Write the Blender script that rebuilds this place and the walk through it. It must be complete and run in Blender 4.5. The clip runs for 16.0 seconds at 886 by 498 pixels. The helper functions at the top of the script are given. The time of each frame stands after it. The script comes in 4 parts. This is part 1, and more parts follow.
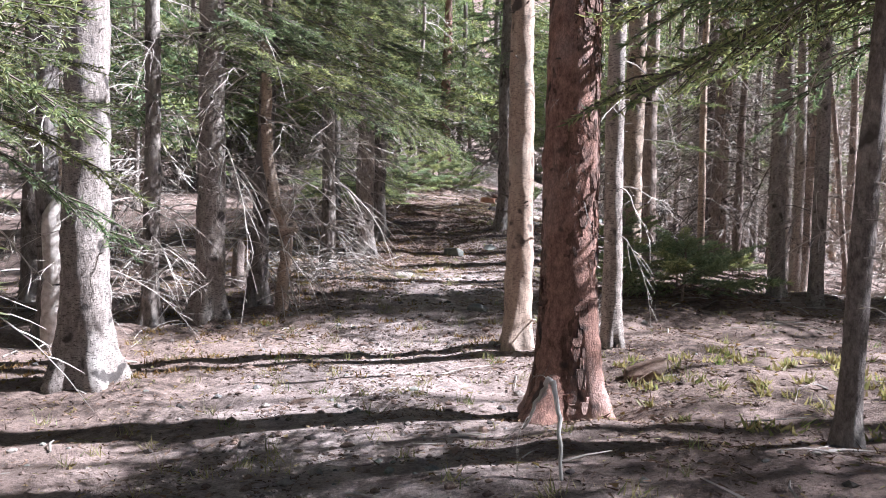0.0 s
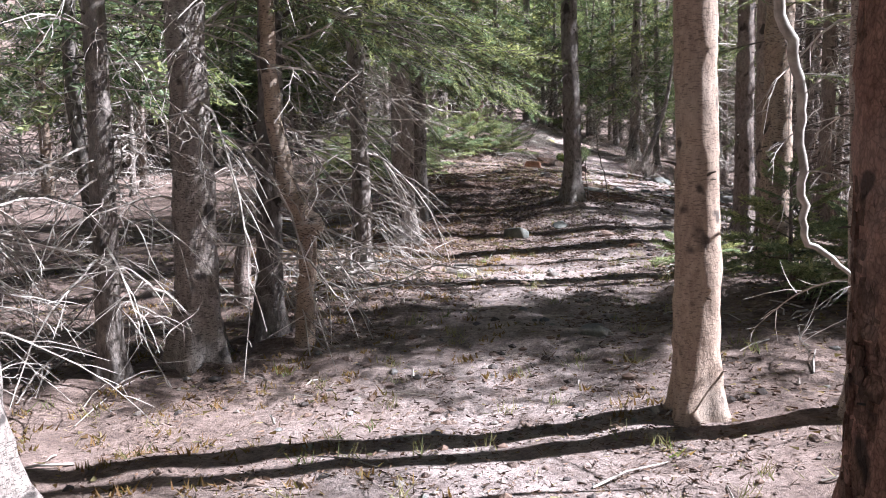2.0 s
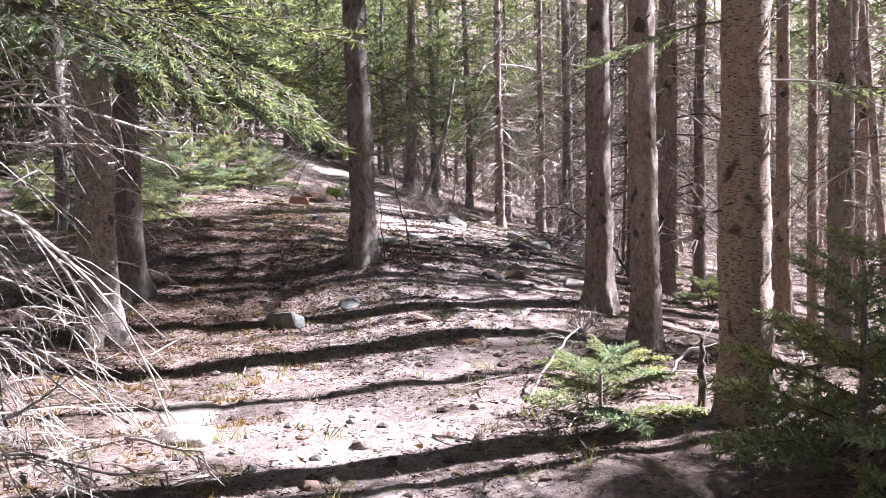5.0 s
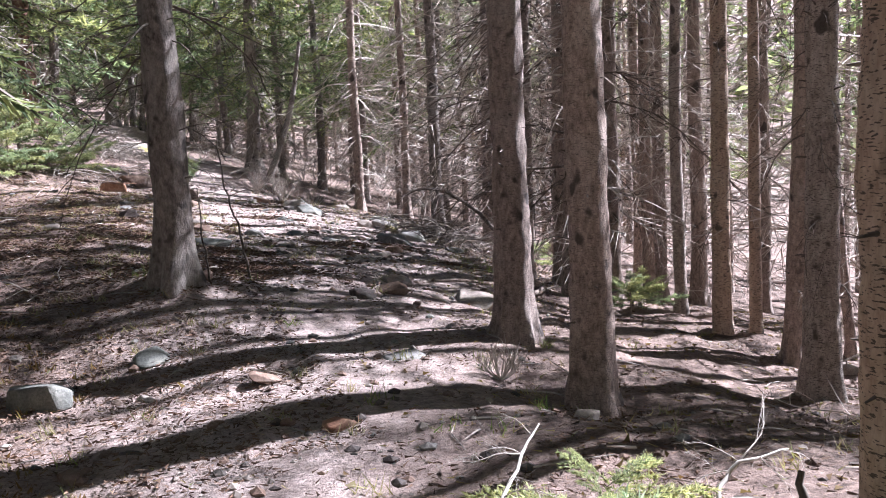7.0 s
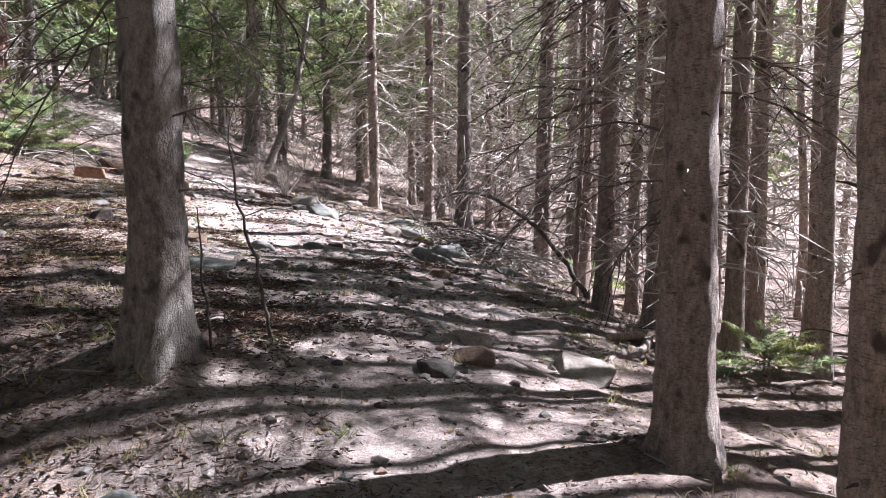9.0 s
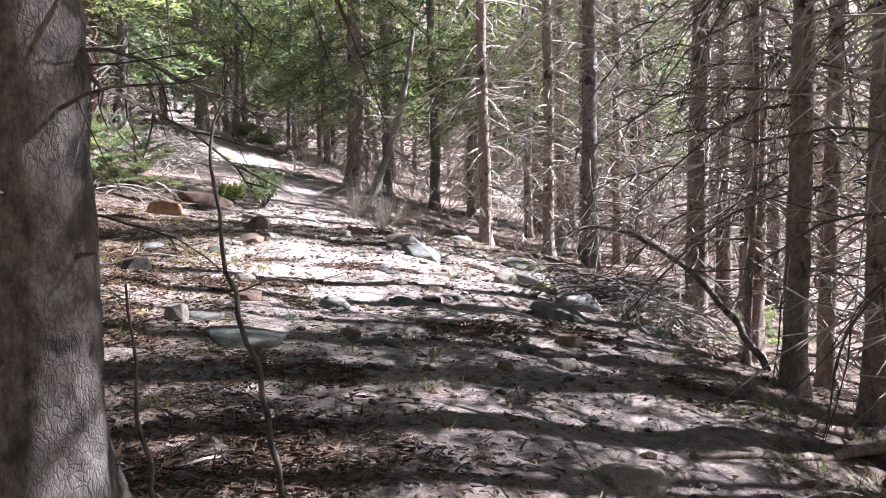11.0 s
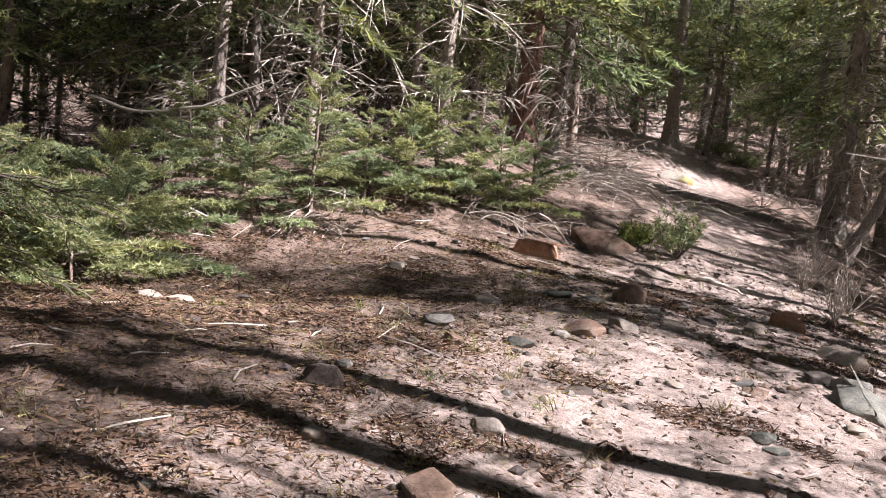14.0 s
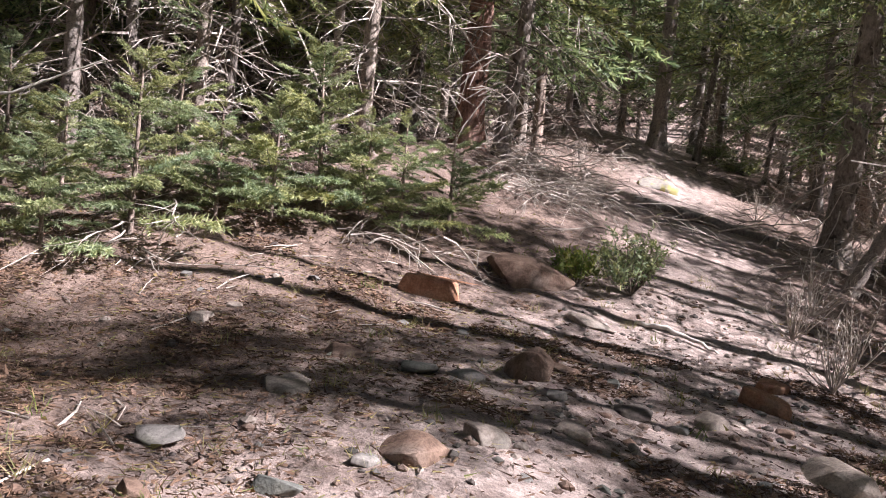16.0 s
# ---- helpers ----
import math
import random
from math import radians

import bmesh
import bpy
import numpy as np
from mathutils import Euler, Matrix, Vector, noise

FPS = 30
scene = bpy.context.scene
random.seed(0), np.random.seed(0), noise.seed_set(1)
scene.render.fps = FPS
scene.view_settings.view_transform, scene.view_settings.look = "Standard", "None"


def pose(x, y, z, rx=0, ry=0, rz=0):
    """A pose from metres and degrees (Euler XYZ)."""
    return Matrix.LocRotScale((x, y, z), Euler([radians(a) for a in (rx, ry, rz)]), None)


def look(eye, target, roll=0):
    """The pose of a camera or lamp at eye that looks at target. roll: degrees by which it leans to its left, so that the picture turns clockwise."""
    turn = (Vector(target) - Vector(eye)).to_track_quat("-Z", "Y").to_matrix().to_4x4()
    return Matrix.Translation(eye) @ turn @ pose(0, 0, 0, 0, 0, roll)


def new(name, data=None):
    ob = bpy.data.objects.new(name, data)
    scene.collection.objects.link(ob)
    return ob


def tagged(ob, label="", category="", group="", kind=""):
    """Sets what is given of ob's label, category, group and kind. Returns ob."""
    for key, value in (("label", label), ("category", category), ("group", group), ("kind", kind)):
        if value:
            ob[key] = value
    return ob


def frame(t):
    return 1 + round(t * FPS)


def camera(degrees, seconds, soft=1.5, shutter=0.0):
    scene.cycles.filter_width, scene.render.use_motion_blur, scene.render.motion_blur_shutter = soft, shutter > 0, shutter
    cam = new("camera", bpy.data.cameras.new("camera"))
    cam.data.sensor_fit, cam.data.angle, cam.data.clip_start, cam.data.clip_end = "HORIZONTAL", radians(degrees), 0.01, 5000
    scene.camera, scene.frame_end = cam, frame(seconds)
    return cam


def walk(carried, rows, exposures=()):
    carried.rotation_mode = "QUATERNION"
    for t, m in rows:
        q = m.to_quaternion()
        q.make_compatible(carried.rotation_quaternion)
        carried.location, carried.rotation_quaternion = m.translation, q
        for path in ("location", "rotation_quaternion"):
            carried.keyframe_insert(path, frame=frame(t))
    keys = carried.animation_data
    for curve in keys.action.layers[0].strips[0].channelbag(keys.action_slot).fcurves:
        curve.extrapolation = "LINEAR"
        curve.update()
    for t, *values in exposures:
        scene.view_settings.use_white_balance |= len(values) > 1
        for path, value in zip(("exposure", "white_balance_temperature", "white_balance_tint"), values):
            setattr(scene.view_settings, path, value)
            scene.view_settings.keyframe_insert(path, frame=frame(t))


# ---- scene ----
cam = camera(54.3, 16.0, soft=1.0)
PATH = [
    (0, (0.154, 0.0, 1.437), (0.125, 1.998, 1.35), 1.2),
    (0.5, (0.006, 0.631, 1.474), (-0.044, 2.63, 1.427), 2.2),
    (1, (-0.13, 1.363, 1.499), (-0.267, 3.358, 1.467), 1.7),
    (1.5, (-0.319, 2.035, 1.505), (-0.441, 4.027, 1.371), 1.0),
    (2, (-0.367, 2.738, 1.538), (-0.449, 4.729, 1.37), -1.4),
    (2.5, (-0.521, 3.384, 1.631), (-0.577, 5.381, 1.55), -0.5),
    (3, (-0.581, 3.996, 1.685), (-0.43, 5.988, 1.608), -0.8),
    (3.5, (-0.576, 4.685, 1.758), (-0.295, 6.661, 1.633), -1.0),
    (3.7, (-0.586, 4.95, 1.772), (-0.28, 6.922, 1.636), -0.6),
    (5.8, (0.033, 7.418, 1.809), (0.541, 9.348, 1.691), -2.2),
    (6, (0.08, 7.641, 1.819), (0.585, 9.572, 1.692), -1.7),
    (6.5, (0.196, 8.248, 1.86), (0.891, 10.117, 1.701), -1.0),
    (7, (0.352, 8.918, 1.899), (1.134, 10.748, 1.705), -2.6),
    (7.5, (0.339, 9.577, 1.957), (1.149, 11.388, 1.703), 1.1),
    (8, (0.408, 10.128, 2.03), (1.225, 11.936, 1.779), 0.4),
    (8.2, (0.458, 10.376, 2.074), (1.276, 12.186, 1.838), -0.0),
    (10.3, (0.923, 12.251, 2.027), (1.691, 14.085, 1.814), -0.0),
    (10.5, (1.02, 12.468, 2.061), (1.747, 14.323, 1.882), -0.8),
    (11, (1.32, 12.994, 2.037), (1.881, 14.907, 1.88), -1.3),
    (11.5, (1.549, 13.47, 2.096), (2.093, 15.384, 1.899), 1.8),
    (12, (1.776, 13.919, 2.172), (2.321, 15.833, 1.969), 0.6),
    (12.5, (2.029, 14.354, 2.269), (2.553, 16.274, 2.067), 0.7),
    (13, (2.216, 14.836, 2.322), (2.484, 16.809, 2.137), 2.8),
    (13.4, (2.358, 15.222, 2.342), (2.244, 17.211, 2.168), 1.8),
    (13.5, (2.373, 15.375, 2.365), (2.161, 17.357, 2.201), 2.3),
    (14, (2.445, 15.856, 2.466), (1.914, 17.776, 2.285), 5.4),
    (14.5, (2.486, 16.449, 2.534), (1.891, 18.35, 2.357), 10.5),
    (15, (2.589, 17.045, 2.562), (1.983, 18.945, 2.424), 10.2),
    (15.5, (2.681, 17.722, 2.563), (2.145, 19.641, 2.389), 8.3),
    (16, (2.852, 18.341, 2.624), (2.306, 20.256, 2.447), 5.9),
]
walk(cam, [(t, look(eye, target, roll)) for t, eye, target, roll in PATH],
     [(0.0, 2.3, 5500, 14), (2.0, 2.2, 5550, 14), (3.0, 2.1, 5700, 14), (3.5, 2.1, 6250, 17), (5.8, 2.85, 5400, 21), (7.0, 2.5, 5550, 18), (11.0, 2.7, 5600, 14), (12.5, 2.45, 5650, 13), (14.0, 1.95, 6350, 18), (16.0, 1.95, 6200, 20)])

# ---- world, sun ----
SUN = Vector((0.73, 0.06, 0.68)).normalized()
world = bpy.data.worlds.new("sky")
scene.world = world
world.use_nodes = True
wn = world.node_tree.nodes
sky = wn.new("ShaderNodeTexSky")
sky.sky_type, sky.sun_disc = "NISHITA", False
sky.sun_elevation, sky.sun_rotation = math.asin(SUN.z), math.atan2(SUN.x, SUN.y)
wn["Background"].inputs[1].default_value = 0.0125
world.node_tree.links.new(sky.outputs[0], wn["Background"].inputs[0])
sun = bpy.data.lights.new("sun", "SUN")
sun.energy, sun.angle, sun.color = 5.0, radians(0.6), (1.0, 0.965, 0.925)
new("sun", sun).matrix_world = look(SUN * 60, (0, 0, 0))


# ---- materials ----
def material(name, rough=0.8):
    m = bpy.data.materials.new(name)
    m.use_nodes = True
    p = m.node_tree.nodes["Principled BSDF"]
    p.inputs["Roughness"].default_value = rough
    p.inputs["Specular IOR Level"].default_value = 0.25
    return m, m.node_tree.nodes, m.node_tree.links, p


def coords(n, l, scale, use="Object"):
    t, mp = n.new("ShaderNodeTexCoord"), n.new("ShaderNodeMapping")
    mp.inputs["Scale"].default_value = scale
    l.new(t.outputs[use], mp.inputs[0])
    return mp.outputs[0]


def noise_tex(n, l, vec, scale, detail=6, rough=0.6):
    t = n.new("ShaderNodeTexNoise")
    t.inputs["Scale"].default_value, t.inputs["Detail"].default_value, t.inputs["Roughness"].default_value = scale, detail, rough
    l.new(vec, t.inputs["Vector"])
    return t.outputs["Fac"]


def ramp(n, l, fac, stops):
    r = n.new("ShaderNodeValToRGB")
    e = r.color_ramp.elements
    while len(e) < len(stops):
        e.new(0.5)
    for i, (pos, c) in enumerate(stops):
        e[i].position, e[i].color = pos, (*c, 1) if len(c) == 3 else c
    l.new(fac, r.inputs[0])
    return r.outputs[0]


def grey(v):
    return (v, v, v)


def mix(n, l, fac, a, b, mode="MIX"):
    x = n.new("ShaderNodeMixRGB")
    x.blend_type = mode
    for i, v in enumerate((fac, a, b)):
        if isinstance(v, (int, float)):
            x.inputs[i].default_value = v
        elif isinstance(v, tuple):
            x.inputs[i].default_value = (*v, 1)
        else:
            l.new(v, x.inputs[i])
    return x.outputs[0]


def bump(n, l, p, height, strength, distance):
    b = n.new("ShaderNodeBump")
    b.inputs["Strength"].default_value, b.inputs["Distance"].default_value = strength, distance
    l.new(height, b.inputs["Height"])
    l.new(b.outputs[0], p.inputs["Normal"])


def bark(name, dark, light, lichen, scaly=1.0, bands=0.0):
    m, n, l, p = material(name, 0.85)
    fis = noise_tex(n, l, coords(n, l, (1, 1, 0.5)), 30, 8, 0.7)
    vo = n.new("ShaderNodeTexVoronoi")
    vo.feature = "DISTANCE_TO_EDGE"
    vo.inputs["Scale"].default_value = 72
    warp = n.new("ShaderNodeTexNoise")
    warp.inputs["Scale"].default_value, warp.inputs["Detail"].default_value = 30, 4
    l.new(coords(n, l, (1, 1, 0.5)), warp.inputs["Vector"])
    add = n.new("ShaderNodeVectorMath")
    add.operation = "MULTIPLY_ADD"
    l.new(warp.outputs["Color"], add.inputs[0])
    add.inputs[1].default_value = (0.035, 0.035, 0.035)
    l.new(coords(n, l, (1, 1, 0.55)), add.inputs[2])
    l.new(add.outputs[0], vo.inputs["Vector"])
    crack = ramp(n, l, vo.outputs["Distance"], [(0.0, grey(0.55)), (0.14, grey(1))])
    knots = noise_tex(n, l, coords(n, l, (1, 1, 0.8)), 7.5, 2, 0.4)
    big = noise_tex(n, l, coords(n, l, (1, 1, 0.5)), 3.2, 5, 0.6)
    c = mix(n, l, ramp(n, l, fis, [(0.34, grey(0)), (0.66, grey(1))]), dark, light)
    c = mix(n, l, ramp(n, l, big, [(0.5, grey(0)), (0.72, grey(0.75))]), c, lichen)
    c = mix(n, l, 0.6 * scaly, c, mix(n, l, 1.0, c, crack, "MULTIPLY"))
    c = mix(n, l, ramp(n, l, knots, [(0.63, grey(0)), (0.69, grey(0.85))]), c, (0.035, 0.03, 0.028))
    if bands:
        marks = noise_tex(n, l, coords(n, l, (8, 8, 34)), 5.0, 3, 0.5)
        c = mix(n, l, ramp(n, l, marks, [(0.57, grey(0)), (0.61, grey(bands))]), c, (0.05, 0.04, 0.035))
        rings = noise_tex(n, l, coords(n, l, (0.4, 0.4, 5)), 1.7, 3, 0.5)
        c = mix(n, l, ramp(n, l, rings, [(0.60, grey(0)), (0.70, grey(0.55 * bands))]), c, (0.09, 0.065, 0.05))
    rnd = n.new("ShaderNodeObjectInfo").outputs["Random"]
    c = mix(n, l, 1.0, c, ramp(n, l, rnd, [(0, (0.78, 0.76, 0.76)), (1, (1.1, 1.04, 1.0))]), "MULTIPLY")
    if scaly > 1:
        isle = n.new("ShaderNodeNewGeometry").outputs["Random Per Island"]
        c = mix(n, l, 1.0, c, ramp(n, l, isle, [(0, grey(0.55)), (0.8, grey(1.05)), (1, (1.7, 1.6, 1.6))]), "MULTIPLY")
    l.new(c, p.inputs["Base Color"])
    h = mix(n, l, 0.3 * scaly, fis, crack)
    bump(n, l, p, h, 0.9, 0.02 if scaly > 0.5 else 0.009)
    return m


BARK_GREY = bark("grey_bark", (0.09, 0.076, 0.067), (0.33, 0.29, 0.26), (0.42, 0.40, 0.365), 0.9)
BARK_RED = bark("red_scaly_bark", (0.1, 0.058, 0.045), (0.32, 0.19, 0.145), (0.36, 0.28, 0.245), 1.2)
BARK_TAN = bark("smooth_tan_bark", (0.26, 0.19, 0.14), (0.46, 0.36, 0.28), (0.40, 0.36, 0.31), 0.15, 0.9)
BARK_CORK = bark("warm_tan_bark", (0.25, 0.185, 0.145), (0.45, 0.35, 0.275), (0.40, 0.35, 0.30), 0.4, 0.5)
BARK_PALE = bark("pale_smooth_bark", (0.16, 0.135, 0.12), (0.41, 0.36, 0.32), (0.43, 0.41, 0.38), 0.6, 0.8)
BARK_BROWN = bark("brown_bark", (0.16, 0.125, 0.105), (0.45, 0.36, 0.31), (0.48, 0.43, 0.385), 0.8, 0.5)


def deadwood(name, a, b):
    m, n, l, p = material(name, 0.8)
    f = noise_tex(n, l, coords(n, l, (1, 1, 1)), 14, 5)
    c = mix(n, l, ramp(n, l, f, [(0.35, grey(0)), (0.65, grey(1))]), a, b)
    g = n.new("ShaderNodeNewGeometry").outputs["Random Per Island"]
    c = mix(n, l, 1.0, c, ramp(n, l, g, [(0, grey(0.55)), (1, grey(1.15))]), "MULTIPLY")
    l.new(c, p.inputs["Base Color"])
    bump(n, l, p, f, 0.5, 0.004)
    return m


DEAD = deadwood("weathered_twig", (0.30, 0.255, 0.22), (0.64, 0.57, 0.51))
DEAD_DARK = deadwood("dark_twig", (0.06, 0.048, 0.04), (0.18, 0.145, 0.12))
DEAD_MID = deadwood("grey_branch", (0.25, 0.212, 0.182), (0.58, 0.515, 0.455))
DEAD_PALE = deadwood("bleached_wood", (0.38, 0.34, 0.30), (0.62, 0.58, 0.53))


def needles(name, a, b, c2):
    m, n, l, p = material(name, 0.55)
    g = n.new("ShaderNodeNewGeometry").outputs["Random Per Island"]
    col = ramp(n, l, g, [(0.0, a), (0.5, b), (1.0, c2)])
    big = noise_tex(n, l, coords(n, l, (1, 1, 1)), 1.6, 3)
    col = mix(n, l, 1.0, col, ramp(n, l, big, [(0.35, grey(0.62)), (0.65, grey(1.2))]), "MULTIPLY")
    rnd = n.new("ShaderNodeObjectInfo").outputs["Random"]
    col = mix(n, l, 1.0, col, ramp(n, l, rnd, [(0, (0.85, 0.95, 1.0)), (1, (1.15, 1.05, 0.85))]), "MULTIPLY")
    l.new(col, p.inputs["Base Color"])
    tr, ms = n.new("ShaderNodeBsdfTranslucent"), n.new("ShaderNodeMixShader")
    l.new(mix(n, l, 1.0, col, (1.06, 1.07, 0.8), "MULTIPLY"), tr.inputs["Color"])
    ms.inputs[0].default_value = 0.48
    l.new(p.outputs[0], ms.inputs[1])
    l.new(tr.outputs[0], ms.inputs[2])
    l.new(ms.outputs[0], n["Material Output"].inputs["Surface"])
    return m


NEEDLE = needles("fir_needles", (0.07, 0.105, 0.058), (0.215, 0.255, 0.14), (0.42, 0.45, 0.25))
NEEDLE_SAP = needles("sapling_needles", (0.138, 0.18, 0.108), (0.285, 0.317, 0.188), (0.465, 0.478, 0.31))
LITTER = deadwood("brown_litter", (0.06, 0.038, 0.026), (0.22, 0.135, 0.09))
LEAF_DRY = needles("dry_leaves", (0.15, 0.085, 0.04), (0.25, 0.17, 0.085), (0.12, 0.11, 0.05))
GRASS_DRY = needles("dry_grass", (0.28, 0.22, 0.11), (0.38, 0.32, 0.18), (0.15, 0.18, 0.07))
GRASS_GREEN = needles("green_grass", (0.10, 0.16, 0.04), (0.2, 0.24, 0.07), (0.28, 0.27, 0.12))


def soil():
    m, n, l, p = material("trail_soil", 0.95)
    v = coords(n, l, (1, 1, 1))
    at = n.new("ShaderNodeAttribute")
    at.attribute_name = "trail"
    fine, mid, big = noise_tex(n, l, v, 55, 8, 0.75), noise_tex(n, l, v, 9, 8, 0.65), noise_tex(n, l, v, 0.9, 4)
    dust = mix(n, l, ramp(n, l, mid, [(0.36, grey(0)), (0.64, grey(1))]), (0.27, 0.21, 0.188), (0.425, 0.345, 0.312))
    duff = mix(n, l, ramp(n, l, mid, [(0.38, grey(0)), (0.62, grey(1))]), (0.06, 0.041, 0.033), (0.215, 0.15, 0.12))
    duff = mix(n, l, ramp(n, l, big, [(0.42, grey(0)), (0.62, grey(0.6))]), duff, (0.30, 0.215, 0.18))
    patch = noise_tex(n, l, v, 2.6, 7, 0.7)
    dust = mix(n, l, ramp(n, l, patch, [(0.5, grey(0)), (0.62, grey(0.5))]), dust, (0.15, 0.1, 0.08))
    w = n.new("ShaderNodeMath")
    w.operation = "MULTIPLY_ADD"
    l.new(mid, w.inputs[0])
    w.inputs[1].default_value = 0.9
    w.inputs[2].default_value = -0.45
    s = n.new("ShaderNodeMath")
    s.operation = "ADD"
    s.use_clamp = True
    l.new(w.outputs[0], s.inputs[0])
    l.new(at.outputs["Fac"], s.inputs[1])
    c = mix(n, l, s.outputs[0], duff, dust)
    c = mix(n, l, 1.0, c, ramp(n, l, fine, [(0.32, grey(0.32)), (0.46, grey(0.92)), (0.72, grey(1.3))]), "MULTIPLY")
    litter = n.new("ShaderNodeTexVoronoi")
    litter.inputs["Scale"].default_value = 42
    l.new(coords(n, l, (1, 2.2, 1)), litter.inputs["Vector"])
    sep = n.new("ShaderNodeSeparateColor")
    l.new(litter.outputs["Color"], sep.inputs[0])
    lit = ramp(n, l, sep.outputs[0], [(0.0, grey(0.55)), (0.5, grey(1)), (0.93, grey(1)), (1.0, grey(1.5))])
    c = mix(n, l, 0.65, c, mix(n, l, 1.0, c, lit, "MULTIPLY"))
    l.new(c, p.inputs["Base Color"])
    h = mix(n, l, 0.4, mid, fine)
    bump(n, l, p, h, 1.0, 0.05)
    return m


SOIL = soil()


def stone(name, a, b, spots, moss=None):
    m, n, l, p = material(name, 0.85)
    v = coords(n, l, (1, 1, 1))
    f, g, s = noise_tex(n, l, v, 11, 8, 0.65), noise_tex(n, l, v, 3, 4), noise_tex(n, l, v, 70, 4, 0.7)
    c = mix(n, l, ramp(n, l, f, [(0.36, grey(0)), (0.64, grey(1))]), a, b)
    c = mix(n, l, ramp(n, l, g, [(0.52, grey(0)), (0.66, grey(0.8))]), c, spots)
    c = mix(n, l, 1.0, c, ramp(n, l, s, [(0.3, grey(0.6)), (0.6, grey(1.1))]), "MULTIPLY")
    if moss:
        c = mix(n, l, ramp(n, l, noise_tex(n, l, v, 5, 6), [(0.52, grey(0)), (0.60, grey(1))]), c, moss)
    rnd = n.new("ShaderNodeObjectInfo").outputs["Random"]
    c = mix(n, l, 1.0, c, ramp(n, l, rnd, [(0, grey(0.8)), (1, (1.12, 1.08, 1.05))]), "MULTIPLY")
    l.new(c, p.inputs["Base Color"])
    bump(n, l, p, f, 0.8, 0.02)
    return m


STONES = {
    "grey": stone("grey_stone", (0.126, 0.122, 0.115), (0.237, 0.222, 0.207), (0.178, 0.185, 0.148)),
    "green": stone("grey_green_stone", (0.09, 0.095, 0.086), (0.16, 0.16, 0.146), (0.18, 0.178, 0.15)),
    "brown": stone("brown_stone", (0.111, 0.070, 0.052), (0.237, 0.163, 0.126), (0.192, 0.155, 0.133)),
    "orange": stone("orange_stone", (0.235, 0.115, 0.07), (0.39, 0.225, 0.15), (0.229, 0.163, 0.126)),
    "pale": stone("pale_stone", (0.2, 0.165, 0.14), (0.33, 0.285, 0.25), (0.296, 0.274, 0.244)),
    "dark": stone("dark_stone", (0.056, 0.044, 0.041), (0.126, 0.104, 0.092), (0.089, 0.085, 0.074)),
    "mossy": stone("mossy_stone", (0.178, 0.163, 0.148), (0.311, 0.289, 0.259), (0.222, 0.215, 0.185), (0.244, 0.222, 0.089)),
}

# ---- ground ----
RELIEF = (-0.491, -1.103, 1.891, 0.368, -0.416, -1.198, -0.963, 0.530, -0.035, -0.612, 1.848, -0.120)
BUMPS = (-0.077, 0.049, 0.008, -0.000, -0.000, -0.148, 0.004, -0.015, -0.012, 0.000, -0.061, 0.031, 0.059, 0.167, 0.064, -0.196, -0.054, 0.093, -0.204, -0.130, 0.055, 0.155, 0.190, 0.053, 0.095, 0.353, 0.051, 0.022, 0.204, -0.184, -0.259, 0.136, 0.080, 0.121, -0.063, 0.106, -0.062, -0.010, -0.033, 0.028)
LIFTS = ((-2, 6, -0.09), (6, 6, 0.02), (-2, 11, 0.13), (2, 11, -0.05), (6, 11, 0.07), (2, 16, -0.12), (6, 16, 0.02), (-2, 20, -0.12), (2, 20, 0.11), (6, 20, -0.04), (2, 24, -0.11), (6, 24, 0.20), (-2, 28, 0.50), (2, 28, -0.02), (6, 28, 0.07), (-2, 33, 0.39), (2, 33, -0.06), (6, 33, -0.17), (-2, 40, 0.60), (2, 40, 0.38), (6, 40, -0.04))


def plain(x, y):
    """Smooth height of the hillside."""
    u, v = np.tanh(x / 9), np.tanh((y - 16) / 18)
    z = sum(c * f for c, f in zip(RELIEF, (1, x / 10, y / 20, u, v, u * u, u * v, v * v, u**3, u * u * v, u * v * v, v**3)))
    spots = [(a, b) for b in (4, 7, 10, 13, 16, 19, 22, 25) for a in (-1, 1, 3, 5, 7)]
    for c, (a, b) in zip(BUMPS, spots):
        z = z + c * np.exp(-((x - a) ** 2 + (y - b) ** 2) / 5.0)
    for a, b, c in LIFTS:
        z = z + c * np.exp(-((x - a) ** 2 + (y - b) ** 2) / 18)
    for a, b, c, w in ((1.03, 15.1, 0.16, 0.6), (3.04, 14.21, 0.08, 0.5), (2.98, 13.1, -0.15, 0.5), (0.77, 5.4, -0.19, 0.9), (1.98, 4.36, -0.12, 0.6), (6.3, 20.9, -0.15, 1.0), (4.7, 31.2, 0.22, 5.0), (6.8, 28.4, -0.22, 6.0), (-0.2, 30.2, 0.2, 3.0)):
        z = z + c * np.exp(-((x - a) ** 2 + (y - b) ** 2) / w)
    far = np.maximum(0, np.hypot(x, y - 18) - 45)
    return z + 0.22 * far * np.minimum(1, far / 60)


TRAIL = ((0.2, -14), (-0.1, 0), (-0.55, 5), (-0.1, 8.5), (0.35, 11.5), (1.4, 13.6), (2.5, 16.5), (2.9, 19.5), (3.1, 22.5), (3.3, 25), (3.0, 28), (2.6, 33), (1.4, 45), (0.5, 70))


